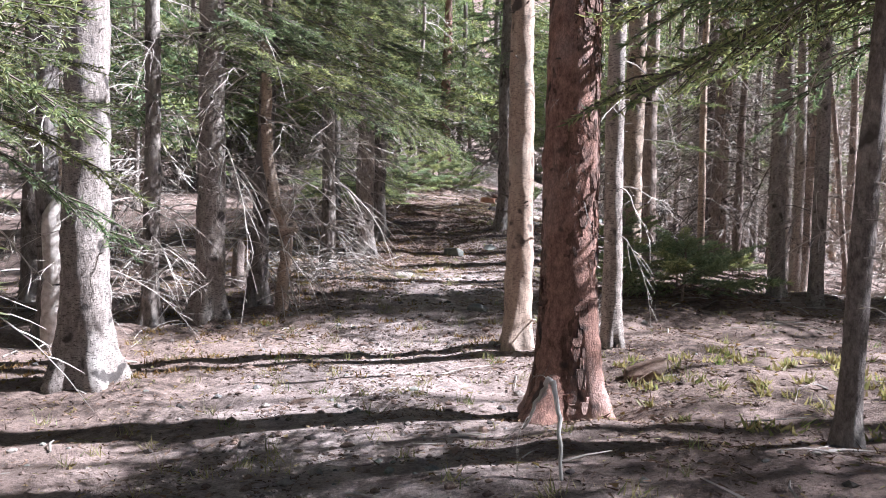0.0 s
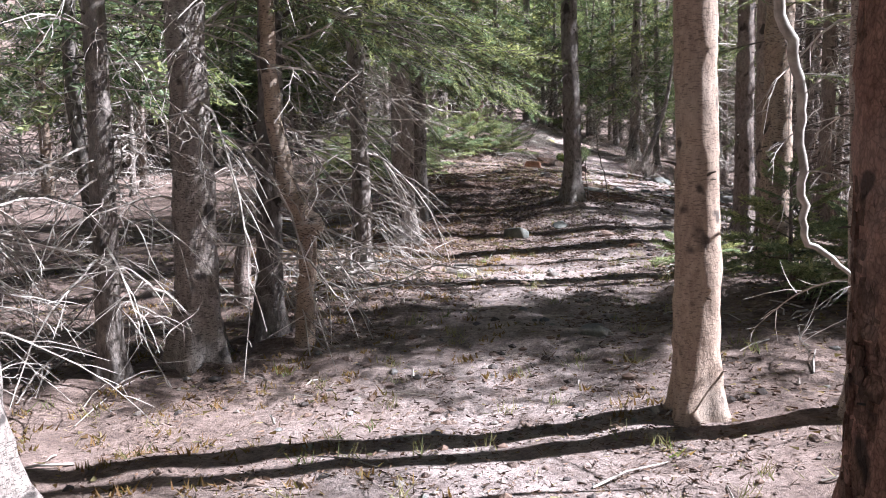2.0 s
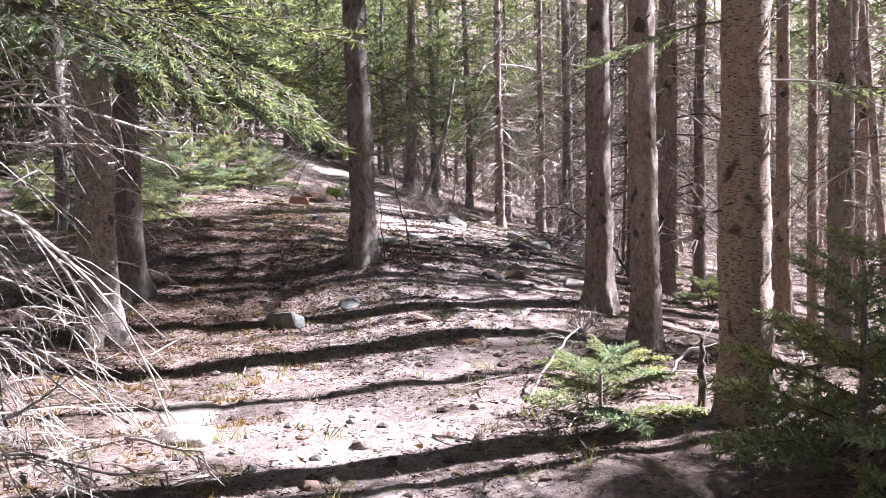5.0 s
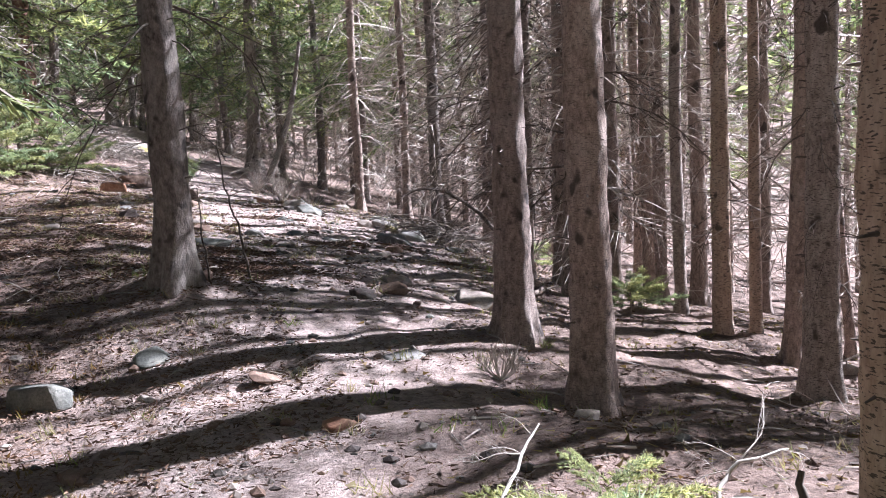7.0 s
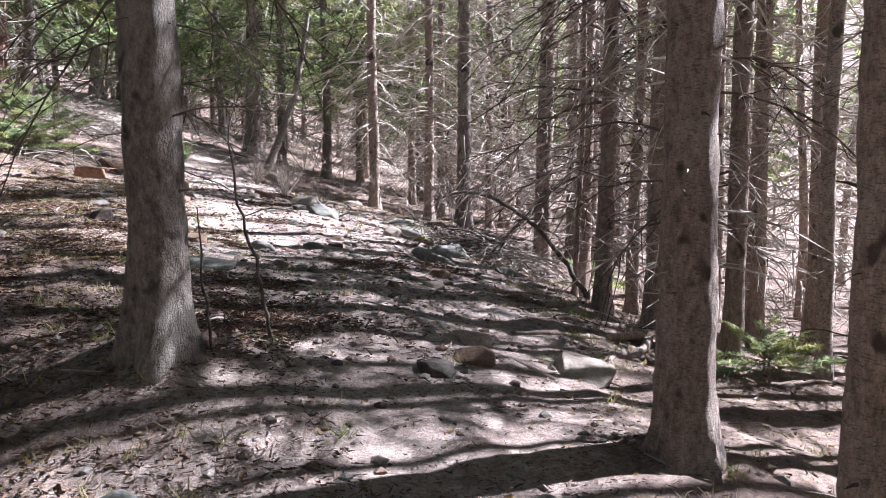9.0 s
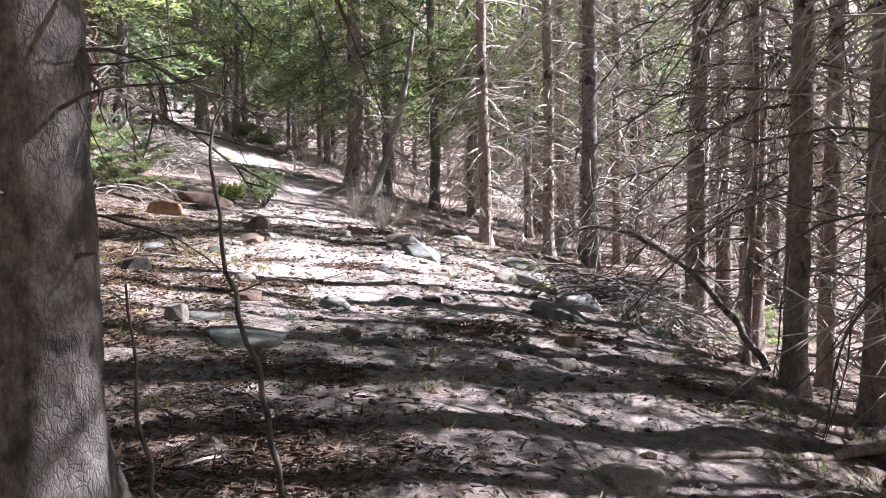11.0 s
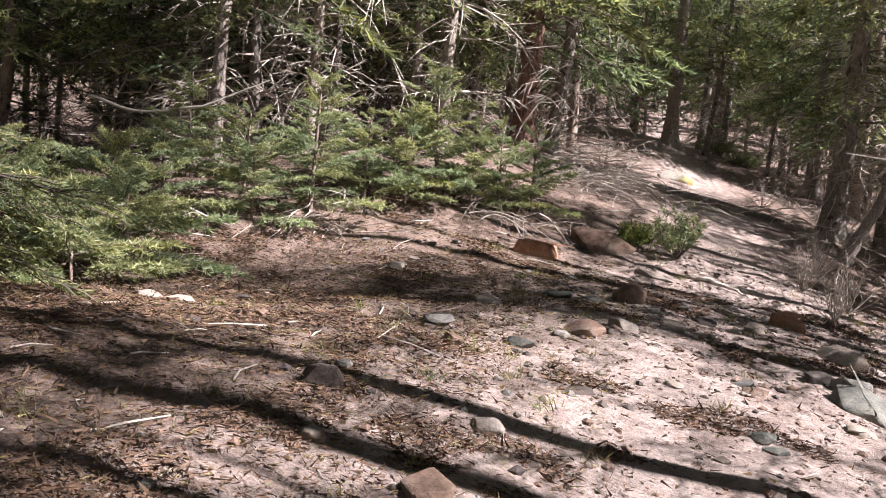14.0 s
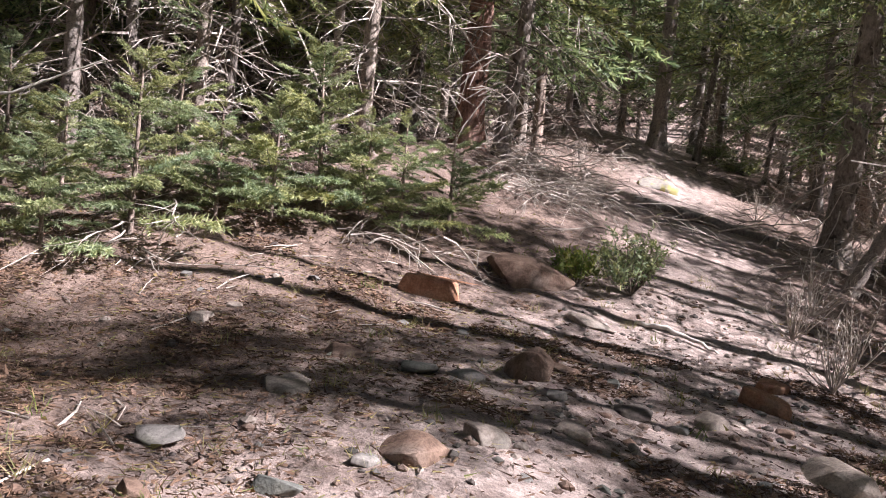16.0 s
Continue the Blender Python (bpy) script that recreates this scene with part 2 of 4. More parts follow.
def trail_weight(x, y):
    """1 on the bare trail, 0 in the forest litter."""
    cx = np.interp(y, [p[1] for p in TRAIL], [p[0] for p in TRAIL])
    wide = np.interp(y, [0, 6, 12, 16, 19, 24, 28], [0.9, 0.75, 0.8, 1.3, 2.0, 1.7, 0.7])
    return 1 / (1 + np.exp(np.minimum(40, (np.abs(x - cx) - wide) * 3.2)))


LATTICE = np.random.default_rng(5).uniform(-1, 1, (256, 256))
OCTAVES = ((0.45, 0.10), (0.9, 0.055), (1.7, 0.035), (3.1, 0.024), (5.3, 0.018), (8.0, 0.012))


def lumps(x, y, k):
    """Smooth random lumps, k to the metre."""
    gx, gy = x * k * 0.92 + y * k * 0.39 + 17.3 * k, y * k * 0.92 - x * k * 0.39 + 5.1 * k
    ix, iy = np.floor(gx).astype(int), np.floor(gy).astype(int)
    fx, fy = gx - ix, gy - iy
    fx, fy = fx * fx * (3 - 2 * fx), fy * fy * (3 - 2 * fy)
    a, b = LATTICE[ix % 256, iy % 256], LATTICE[(ix + 1) % 256, iy % 256]
    c, d = LATTICE[ix % 256, (iy + 1) % 256], LATTICE[(ix + 1) % 256, (iy + 1) % 256]
    return (a * (1 - fx) + b * fx) * (1 - fy) + (c * (1 - fx) + d * fx) * fy


def height(x, y):
    """Height of the ground with its humps and hollows."""
    x, y = np.asarray(x, float), np.asarray(y, float)
    z = plain(x, y)
    rough = 1.0 - 0.45 * trail_weight(x, y)
    for k, a in OCTAVES:
        z = z + rough * a * (lumps(x, y, k) if k > 1 else 0.6 * lumps(x, y, k))
    return z


def ground_z(x, y):
    return float(height(x, y))


def make_mesh(name, verts, faces, mats, smooth=False, index=None):
    """A mesh from arrays of points and triangles."""
    me = bpy.data.meshes.new(name)
    verts, faces = np.asarray(verts, np.float32), np.asarray(faces, np.int32)
    k = faces.shape[1]
    me.vertices.add(len(verts))
    me.vertices.foreach_set("co", verts.ravel())
    me.loops.add(faces.size)
    me.loops.foreach_set("vertex_index", faces.ravel())
    me.polygons.add(len(faces))
    me.polygons.foreach_set("loop_start", np.arange(0, faces.size, k, dtype=np.int32))
    if index is not None:
        me.polygons.foreach_set("material_index", np.asarray(index, np.int32))
    me.polygons.foreach_set("use_smooth", np.full(len(faces), smooth))
    for mat in mats:
        me.materials.append(mat)
    me.update(calc_edges=True)
    return me


def lines(near, lo, hi, step, grow, limit):
    """Grid lines, close together between lo and hi and wider apart beyond."""
    mid = list(np.arange(lo, hi, step))
    up, s = [hi], step
    while up[-1] < limit:
        s *= grow
        up.append(up[-1] + s)
    down, s = [lo], step
    while down[-1] > -limit:
        s *= grow
        down.append(down[-1] - s)
    return np.array(down[:0:-1] + mid + up)


gx, gy = lines(0, -5.0, 8.0, 0.07, 1.11, 600), lines(0, 1.5, 27.0, 0.07, 1.11, 700)
X, Y = np.meshgrid(gx, gy)
Z = height(X, Y)
nx, ny = len(gx), len(gy)
q = (np.arange(ny - 1)[:, None] * nx + np.arange(nx - 1)[None, :]).ravel()
me = make_mesh("ground", np.stack([X.ravel(), Y.ravel(), Z.ravel()], 1), np.stack([q, q + 1, q + nx + 1, q + nx], 1), [SOIL], True)
me.attributes.new("trail", "FLOAT", "POINT").data.foreach_set("value", trail_weight(X, Y).ravel().astype(np.float32))
tagged(new("ground", me), "dusty pinkish-brown forest floor with needle litter and a worn trail", "ground", kind="structure")


# ---- parts of plants ----
def tube(path, radii, sides=5):
    """Points and triangles of a tapering round stem along a path."""
    path, radii = np.asarray(path, float), np.asarray(radii, float)
    d = np.gradient(path, axis=0)
    d /= np.linalg.norm(d, axis=1, keepdims=True) + 1e-9
    ref = np.array([0.31, 0.95, 0.05]) if abs(d[0][2]) > 0.7 else np.array([0.0, 0.0, 1.0])
    u = np.cross(d, ref)
    u /= np.linalg.norm(u, axis=1, keepdims=True) + 1e-9
    w = np.cross(d, u)
    a = np.arange(sides) / sides * 2 * np.pi
    ring = path[:, None] + radii[:, None, None] * (u[:, None] * np.cos(a)[None, :, None] + w[:, None] * np.sin(a)[None, :, None])
    n = len(path)
    i, j = np.meshgrid(np.arange(n - 1), np.arange(sides), indexing="ij")
    p, r = (i * sides + j).ravel(), (i * sides + (j + 1) % sides).ravel()
    return ring.reshape(-1, 3), np.concatenate([np.stack([p, r, r + sides], 1), np.stack([p, r + sides, p + sides], 1)])


def merge(blocks):
    vs, fs, k = [], [], 0
    for v, f in blocks:
        vs.append(v)
        fs.append(f + k)
        k += len(v)
    return np.concatenate(vs), np.concatenate(fs)


def blades(roots, ways, lengths, widths, rng):
    """Flat pointed needles or leaves, one triangle each."""
    side = np.cross(ways, rng.normal(size=ways.shape))
    side /= np.linalg.norm(side, axis=1, keepdims=True) + 1e-9
    a, b = roots - side * widths[:, None] / 2, roots + side * widths[:, None] / 2
    c = roots + ways * lengths[:, None]
    n = len(roots)
    return np.stack([a, b, c], 1).reshape(-1, 3), np.arange(3 * n).reshape(-1, 3)


def bough(seed, twigs=16, needle=14, long=0.05, wide=0.008, droop=0.25, bare=False):
    """A fir bough one metre long on +x: stem block and needle block."""
    rng = np.random.default_rng(seed)
    s = np.linspace(0, 1, 4 if bare else 6)
    path = np.stack([s, 0.06 * np.sin(3 * s + seed), -droop * s**1.7 + 0.06 * s], 1)
    stems = [tube(path, 0.011 * (1 - 0.85 * s), 3)]
    roots, ways = [], []
    for k in range(twigs):
        f = 0.12 + 0.88 * (k + rng.random()) / twigs
        side = 1 if k % 2 else -1
        o = np.array([np.interp(f, s, path[:, i]) for i in range(3)])
        ln = (0.16 + 0.28 * (1 - f)) * rng.uniform(0.7, 1.2) * (0.5 if f < 0.2 else 1)
        ang = side * rng.uniform(0.6, 1.05)
        w = np.array([math.cos(ang), math.sin(ang), rng.uniform(-0.3, 0.15)])
        if k == twigs - 1:
            w, ln = np.array([1, 0.1, -0.25]), 0.16
        w /= np.linalg.norm(w)
        e = o + w * ln + np.array([0, 0, -0.18 * ln])
        if not bare:
            stems.append(tube(np.stack([o, (o + e) / 2 + [0, 0, 0.01], e]), np.array([0.004, 0.003, 0.001]), 3))
        t = rng.random(needle)
        r = o + (e - o) * t[:, None]
        d = w[None] * rng.uniform(0.4, 1.0, (needle, 1)) + rng.normal(size=(needle, 3)) * np.array([0.55, 0.55, 0.4])
        d /= np.linalg.norm(d, axis=1, keepdims=True)
        roots.append(r)
        ways.append(d)
    roots, ways = np.concatenate(roots), np.concatenate(ways)
    n = len(roots)
    return merge(stems), blades(roots, ways, long * rng.uniform(0.7, 1.3, n), wide * rng.uniform(0.7, 1.3, n), rng)


def dead_branch(seed, subs=9, droop=0.5):
    """A bare dead branch one metre long on +x with crooked side twigs."""
    rng = np.random.default_rng(seed)
    s = np.linspace(0, 1, 8)
    bend = rng.uniform(-0.3, 0.3)
    path = np.stack([s * 0.9, bend * s**2 + 0.06 * np.sin(8 * s + seed) * s, -1.35 * droop * s**1.7 + 0.16 * s + 0.05 * np.sin(9 * s + 2 * seed) * s], 1)
    out = [tube(path, 0.0092 * (1 - 0.8 * s), 4)]
    for k in range(subs):
        f = 0.15 + 0.8 * (k + rng.random()) / subs
        o = np.array([np.interp(f, s, path[:, i]) for i in range(3)])
        ln = rng.uniform(0.15, 0.45) * (1.15 - f)
        a = rng.choice([-1, 1]) * rng.uniform(0.4, 1.2)
        w = np.array([math.cos(a), math.sin(a), rng.uniform(-1.0, 0.3)]) * ln
        curl = np.array([rng.uniform(-0.6, 0.6), rng.uniform(-0.6, 0.6), rng.uniform(-1.0, 0.05)]) * ln
        out.append(tube(np.stack([o, o + w * 0.35 + curl * 0.1, o + w * 0.7 + curl * 0.5, o + w + curl]), np.array([0.0045, 0.0035, 0.0026, 0.0014]), 3))
    return merge(out)


def lay(block, m, scale):
    """A block of points moved by rotation m, scale and place."""
    rot, place = m
    return block[0] * scale @ rot.T + place, block[1]


def turn(az, tilt, roll=0.0):
    return np.array(Euler((roll, -tilt, az)).to_matrix())


FINE_BOUGHS = [bough(s, 26, 52, 0.032, 0.0062) for s in (1, 2, 3)]
FAR_BOUGHS = [bough(s, 12, 13, 0.1, 0.023, 0.35, True) for s in (4, 5, 6)]
MID_BOUGHS = [bough(s, 18, 24, 0.055, 0.012, 0.32) for s in (7, 8, 9)]
def far_dead(seed, droop):
    """A bare dead branch of few faces for the wood farther off."""
    rng = np.random.default_rng(seed)
    s = np.linspace(0, 1, 4)
    path = np.stack([s * 0.95, rng.uniform(-0.3, 0.3) * s**2, -droop * s**1.6 + 0.1 * s], 1)
    out = [tube(path, 0.013 * (1 - 0.8 * s), 3)]
    for k in range(7):
        f = rng.uniform(0.2, 0.95)
        o = np.array([np.interp(f, s, path[:, i]) for i in range(3)])
        a = rng.choice([-1, 1]) * rng.uniform(0.4, 1.2)
        e = o + np.array([math.cos(a), math.sin(a), rng.uniform(-1.0, 0.3)]) * rng.uniform(0.15, 0.45)
        out.append(tube(np.stack([o, e]), np.array([0.0075, 0.003]), 3))
    return merge(out)


FAR_DEADS = [far_dead(s, d) for s, d in ((16, 0.35), (17, 0.7), (18, 0.5), (19, 0.9), (20, 0.2))]
DEADS = [dead_branch(s, 9, d) for s, d in ((11, 0.35), (12, 0.7), (13, 0.5), (14, 0.9), (15, 0.2))]


def part(name, me, parent, label=""):
    """A mesh as one object under a thing or a part."""
    ob = new(name, me)
    ob.parent = parent
    return tagged(ob, label)


def trunk_mesh(seed, d, high, mat, lean=(0, 0), bow=0.0, fine=0.05, sides=20, flare=1.0):
    """A tapering trunk with flared roots and lumps, foot a little under the ground."""
    rng = np.random.default_rng(seed)
    low = np.concatenate([np.arange(-0.35, min(3.2, high), fine), np.linspace(min(3.2, high), high, 16)[1:]])
    a = np.arange(sides) / sides * 2 * np.pi
    Zs, As = np.meshgrid(low, a, indexing="ij")
    lobes = int(rng.integers(4, 7))
    ph = rng.uniform(0, 6.28, 8)
    z0 = np.maximum(Zs, 0)
    flr = flare * np.exp(-z0 / (0.75 * d)) * (0.55 + 0.45 * np.cos(lobes * As + ph[0]) + 0.2 * np.cos(2 * As + ph[1]))
    taper = np.maximum(0.03, 1 - Zs / (high * 1.02)) ** 0.75
    lump = 0.035 * np.sin(5 * Zs + 2 * As + ph[2]) + 0.03 * np.sin(11 * Zs - 3 * As + ph[3]) + 0.025 * np.sin(23 * Zs + 5 * As + ph[4]) + 0.02 * rng.normal(size=Zs.shape)
    r = d / 2 * (taper * (1 + lump) + 0.75 * flr)
    bx = lean[0] * Zs + bow * np.sin(Zs * 0.9 + ph[5]) * 0.12 + 0.012 * np.sin(1.7 * Zs + ph[6])
    by = lean[1] * Zs + bow * np.cos(Zs * 0.8 + ph[7]) * 0.08 + 0.012 * np.cos(1.5 * Zs + ph[2])
    v = np.stack([bx + r * np.cos(As), by + r * np.sin(As), Zs], -1).reshape(-1, 3)
    n = len(low)
    i, j = np.meshgrid(np.arange(n - 1), np.arange(sides), indexing="ij")
    p, q2 = (i * sides + j).ravel(), (i * sides + (j + 1) % sides).ravel()
    return make_mesh("trunk", v, np.stack([p, q2, q2 + sides, p + sides], 1), [mat], True)


def crown_mesh(seed, z0, z1, n, reach, blocks, needle_mat, side=None, stem_mat=None):
    """Live boughs in a spiral from z0 to z1, longest low down, in one mesh."""
    rng = np.random.default_rng(seed)
    woods, greens = [], []
    for k in range(n):
        f = (k + rng.random()) / n
        z = z0 + (z1 - z0) * f**1.15
        az = k * 2.4 + rng.uniform(-0.5, 0.5)
        if side is not None and rng.random() < 0.75:
            az = side + rng.uniform(-0.9, 0.9)
        ln = reach * (1 - 0.85 * f) * rng.uniform(0.65, 1.15) + 0.15
        w, g = blocks[int(rng.integers(len(blocks)))]
        m = (turn(az, rng.uniform(-0.35, 0.15) + 0.5 * f, rng.uniform(-0.3, 0.3)), np.array([0, 0, z]))
        woods.append(lay(w, m, ln))
        greens.append(lay(g, m, ln))
    w, g = merge(woods), merge(greens)
    v, fc = merge([w, g])
    idx = np.concatenate([np.zeros(len(w[1])), np.ones(len(g[1]))])
    return make_mesh("crown", v, fc, [stem_mat or DEAD_DARK, needle_mat], False, idx)


STUB = tube(np.array([[0, 0, 0], [0.5, 0, 0.02], [1, 0, -0.05]]), np.array([0.11, 0.08, 0.04]), 5)


def dead_mesh(seed, z0, z1, n, reach, mat, radius=0.08, side=None, stubs=0, kit=None):
    """Many dead branches and broken stubs round a trunk, in one mesh."""
    rng = np.random.default_rng(seed)
    out = []
    for k in range(stubs):
        az, z = rng.uniform(0, 6.28), rng.uniform(0.5, 4.5)
        out.append(lay(STUB, (turn(az, rng.uniform(-0.2, 0.4)), np.array([math.cos(az) * radius, math.sin(az) * radius, z])), rng.uniform(0.03, 0.085)))
    for k in range(n):
        z = z0 + (z1 - z0) * (k + rng.random()) / n
        az = rng.uniform(0, 6.28) if side is None or rng.random() < 0.4 else side + rng.uniform(-1, 1)
        m = (turn(az, rng.uniform(-0.4, 0.25), rng.uniform(-0.8, 0.8)), np.array([math.cos(az) * radius, math.sin(az) * radius, z]))
        out.append(lay((kit or DEADS)[int(rng.integers(5))], m, reach * rng.uniform(0.35, 1.2)))
    v, f = merge(out)
    return make_mesh("dead_brushwood", v, f, [mat, DEAD_DARK], False, np.concatenate([np.ones(stubs * len(STUB[1])), np.zeros(len(f) - stubs * len(STUB[1]))]))


BRANCH_MESHES = [make_mesh("branch", *lay(b, (np.eye(3), np.zeros(3)), 1.0), [mat]) for mat in (DEAD_MID, DEAD_DARK) for b in DEADS]
BOUGH_MESHES = []
for wood_block, green_block in FINE_BOUGHS + MID_BOUGHS:
    v, f = merge([wood_block, green_block])
    BOUGH_MESHES.append(make_mesh("bough", v, f, [DEAD_DARK, NEEDLE], False, np.concatenate([np.zeros(len(wood_block[1])), np.ones(len(green_block[1]))])))
UPPER = [crown_mesh(40 + k, 0, 6.5, 58, 1.35, FAR_BOUGHS, NEEDLE) for k in range(4)]


def tree(x, y, d, mat=BARK_GREY, name="fir_tree", label="tall conifer with grey-brown bark and bare lower branches", lean=(0, 0), bow=0.0, dead=(0.6, 4.0, 8, 0.8), twigs=(0.5, 4.5, 18, 0.7),
         live=None, upper=5.0, high=13.0, dark=False, seed=None, flare=1.0, side=None):
    """A standing conifer: trunk, single dead branches, fine dead twigs, low live boughs and an upper crown."""
    seed = int(abs(x * 37 + y * 101) * 10) % 9973 if seed is None else seed
    rng = np.random.default_rng(seed)
    z = ground_z(x, y)
    top = tagged(new(name), label, "tree", "trees of the forest")
    top.location = (x, y, z)
    part("trunk", trunk_mesh(seed, d, high, mat, lean, bow, 0.05 if d > 0.13 else 0.12, 22 if d > 0.13 else 10, flare), top)
    for k in range(dead[2]):
        h = rng.uniform(dead[0], dead[1])
        az = rng.uniform(0, 6.28) if side is None or rng.random() < 0.35 else side + rng.uniform(-1.1, 1.1)
        b = part("branch", BRANCH_MESHES[int(rng.integers(5)) + (5 if dark else 0)], top)
        s = dead[3] * rng.uniform(0.5, 1.35)
        b.location = (lean[0] * h + 0.4 * d * math.cos(az), lean[1] * h + 0.4 * d * math.sin(az), h)
        b.rotation_euler, b.scale = (rng.uniform(-0.8, 0.8), rng.uniform(-0.3, 0.4), az), (s, s, s)
    if twigs[2]:
        part("dead_brushwood", dead_mesh(seed + 1, *twigs, DEAD_DARK if dark and y < 16 else DEAD, 0.4 * d, side, 45 if d > 0.13 else 0, None if y < 16 else FAR_DEADS), top)["kind"] = "stuff"
    if live:
        for k in range(live[2]):
            f = (k + rng.random()) / live[2]
            az = k * 2.4 + rng.uniform(-0.5, 0.5) if side is None or rng.random() < 0.25 else side + rng.uniform(-0.9, 0.9)
            h = live[0] + (live[1] - live[0]) * f
            b = part("bough", BOUGH_MESHES[int(rng.integers(3)) + (0 if y < 24 else 3)], top)
            s = live[3] * (1 - 0.4 * f) * rng.uniform(0.7, 1.15)
            b.location = (lean[0] * h + 0.3 * d * math.cos(az), lean[1] * h + 0.3 * d * math.sin(az), h)
            b.rotation_euler, b.scale = (rng.uniform(-0.3, 0.3), rng.uniform(-0.15, 0.35), az), (s, s, s)
    c = part("crown", UPPER[int(rng.integers(4))], top)
    s = rng.uniform(0.85, 1.2)
    c.location, c.scale, c.rotation_euler = (lean[0] * upper, lean[1] * upper, upper), (s, s, (high - upper) / 6.4), (0, 0, rng.uniform(0, 6.28))
    return top


def bark_plates(top, d, high, n, seed, mat):
    """Flaking plates of bark standing a little off a trunk."""
    rng = np.random.default_rng(seed)
    out = []
    for k in range(n):
        z, az = rng.uniform(0.05, high), rng.uniform(0, 6.28)
        r = d / 2 * ((1 - z / 13) ** 0.75 + 0.42 * math.exp(-z / (0.75 * d)))
        w, h = rng.uniform(0.012, 0.03), rng.uniform(0.02, 0.055)
        c, s = math.cos(az), math.sin(az)
        o, u = np.array([c * r, s * r, z]), np.array([-s, c, 0])
        up, n_ = np.array([0, 0, 1.0]), np.array([c, s, 0])
        lift = rng.uniform(0.002, 0.008)
        rim = [o + u * w * a + up * h * b + n_ * (0.002 + lift * (0.3 if b > 0 else 1.0)) for a, b in ((-0.8, 0.9), (0.7, 1.0), (1.0, 0.1), (0.6, -1.0), (-0.5, -0.9), (-1.0, 0.0))]
        back = [p - n_ * 0.014 for p in rim]
        v = np.array(rim + back)
        f = [(0, 2, 1), (0, 3, 2), (0, 4, 3), (0, 5, 4)] + [t for i in range(6) for t in ((i, (i + 1) % 6, 6 + (i + 1) % 6), (i, 6 + (i + 1) % 6, 6 + i))]
        out.append((v, np.array(f)))
    part("bark_flake", make_mesh("bark_flake", *merge(out), [mat]), top, "loose flaking bark scales")["kind"] = "stuff"


# ---- trees along the trail ----
tree(-2.42, 5.97, 0.335, BARK_PALE, label="pale grey conifer trunk with flared roots beside the trail", dead=(0.4, 3.0, 9, 0.5), twigs=(0.4, 3, 14, 0.5), flare=1.2)
big = tree(0.83, 5.13, 0.34, BARK_RED, label="thick conifer with flaking red-brown bark at the trail edge", dead=(1.5, 3.0, 4, 0.35), twigs=(0.6, 3.0, 10, 0.25), upper=4.6, flare=1.75)
bark_plates(big, 0.34, 3.2, 1500, 3, BARK_RED)
tree(0.65, 6.82, 0.215, BARK_CORK, label="smooth tan trunk with dark knots beside the trail", dead=(1.6, 4, 4, 0.35), twigs=(1.5, 4, 5, 0.3), upper=8)
tree(2.0, 4.05, 0.115, BARK_GREY, label="slim grey conifer with scaly bark", lean=(0.06, 0), dead=(0.6, 3, 6, 0.5), upper=7.5)
tree(1.36, 6.65, 0.15, BARK_PALE, label="slim pale trunk close behind a thicker one", dead=(1.2, 4, 5, 0.5), upper=7.5)
tree(-3.45, 7.59, 0.2, side=0.3, twigs=(0.3, 3.2, 34, 0.8), dead=(0.4, 3.0, 16, 0.8))
tree(-2.68, 8.0, 0.16, twigs=(0.3, 3.2, 36, 0.85), dead=(0.4, 3.0, 18, 0.9), side=-0.5)
tree(-4.20, 8.80, 0.18, twigs=(0.3, 3.5, 34, 0.9))
tree(-2.2, 8.25, 0.28, BARK_PALE, label="scaly pale grey conifer with drooping dead branches", twigs=(0.3, 3.3, 26, 0.75), dead=(0.4, 3, 20, 0.95), side=-0.4, live=(2.4, 4.2, 24, 1.35), upper=7)
tree(-1.83, 8.68, 0.19, lean=(0.03, 0), twigs=(0.3, 3.0, 38, 0.8), dead=(0.4, 2.6, 24, 1.0), side=0.0, live=(2.2, 4.0, 30, 1.4), upper=7)
tree(-1.5, 11.1, 0.18, twigs=(0.3, 3.0, 40, 0.85), dead=(0.4, 2.8, 22, 1.0), side=-0.2, live=(2.0, 4.0, 34, 1.55), upper=7)
tree(-1.3, 13.65, 0.3, BARK_PALE, label="stout grey trunk with long live boughs over the trail", twigs=(0.6, 3.0, 20, 0.7), dead=(0.6, 2.8, 8, 0.7), side=0.1, live=(2.1, 4.2, 42, 1.5), upper=7)
tree(-1.15, 14.6, 0.24, BARK_GREY, label="dark conifer close behind a paler trunk", twigs=(0.6, 3.0, 14, 0.6), dark=True, dead=(0.6, 2.8, 6, 0.7), upper=6)
tree(2.25, 10.39, 0.265, BARK_TAN, label="smooth tan trunk covered in small dark dashes", dead=(1.6, 3.6, 4, 0.4), twigs=(1.2, 4, 8, 0.35), live=(1.7, 3.6, 12, 0.9), side=-0.6, flare=0.7, upper=8.5)
tree(3.04, 13.1, 0.25, BARK_BROWN, label="straight brown-grey conifer trunk with dark branch stubs", dead=(1.8, 4, 6, 0.9), twigs=(0.7, 4, 14, 0.35), dark=True, upper=8)
tree(3.08, 14.12, 0.255, BARK_BROWN, label="reddish scaly conifer trunk leaning a little", lean=(0.02, 0.02), dead=(1.6, 4, 6, 0.6), twigs=(0.8, 4, 12, 0.4), upper=8)
tree(0.98, 15.12, 0.26, BARK_GREY, label="sturdy dark grey conifer standing on a mound by the trail", dead=(1.2, 3.4, 16, 0.9), twigs=(0.5, 3.6, 26, 0.6), dark=True, live=(2.9, 4.4, 16, 1.2), flare=1.2)
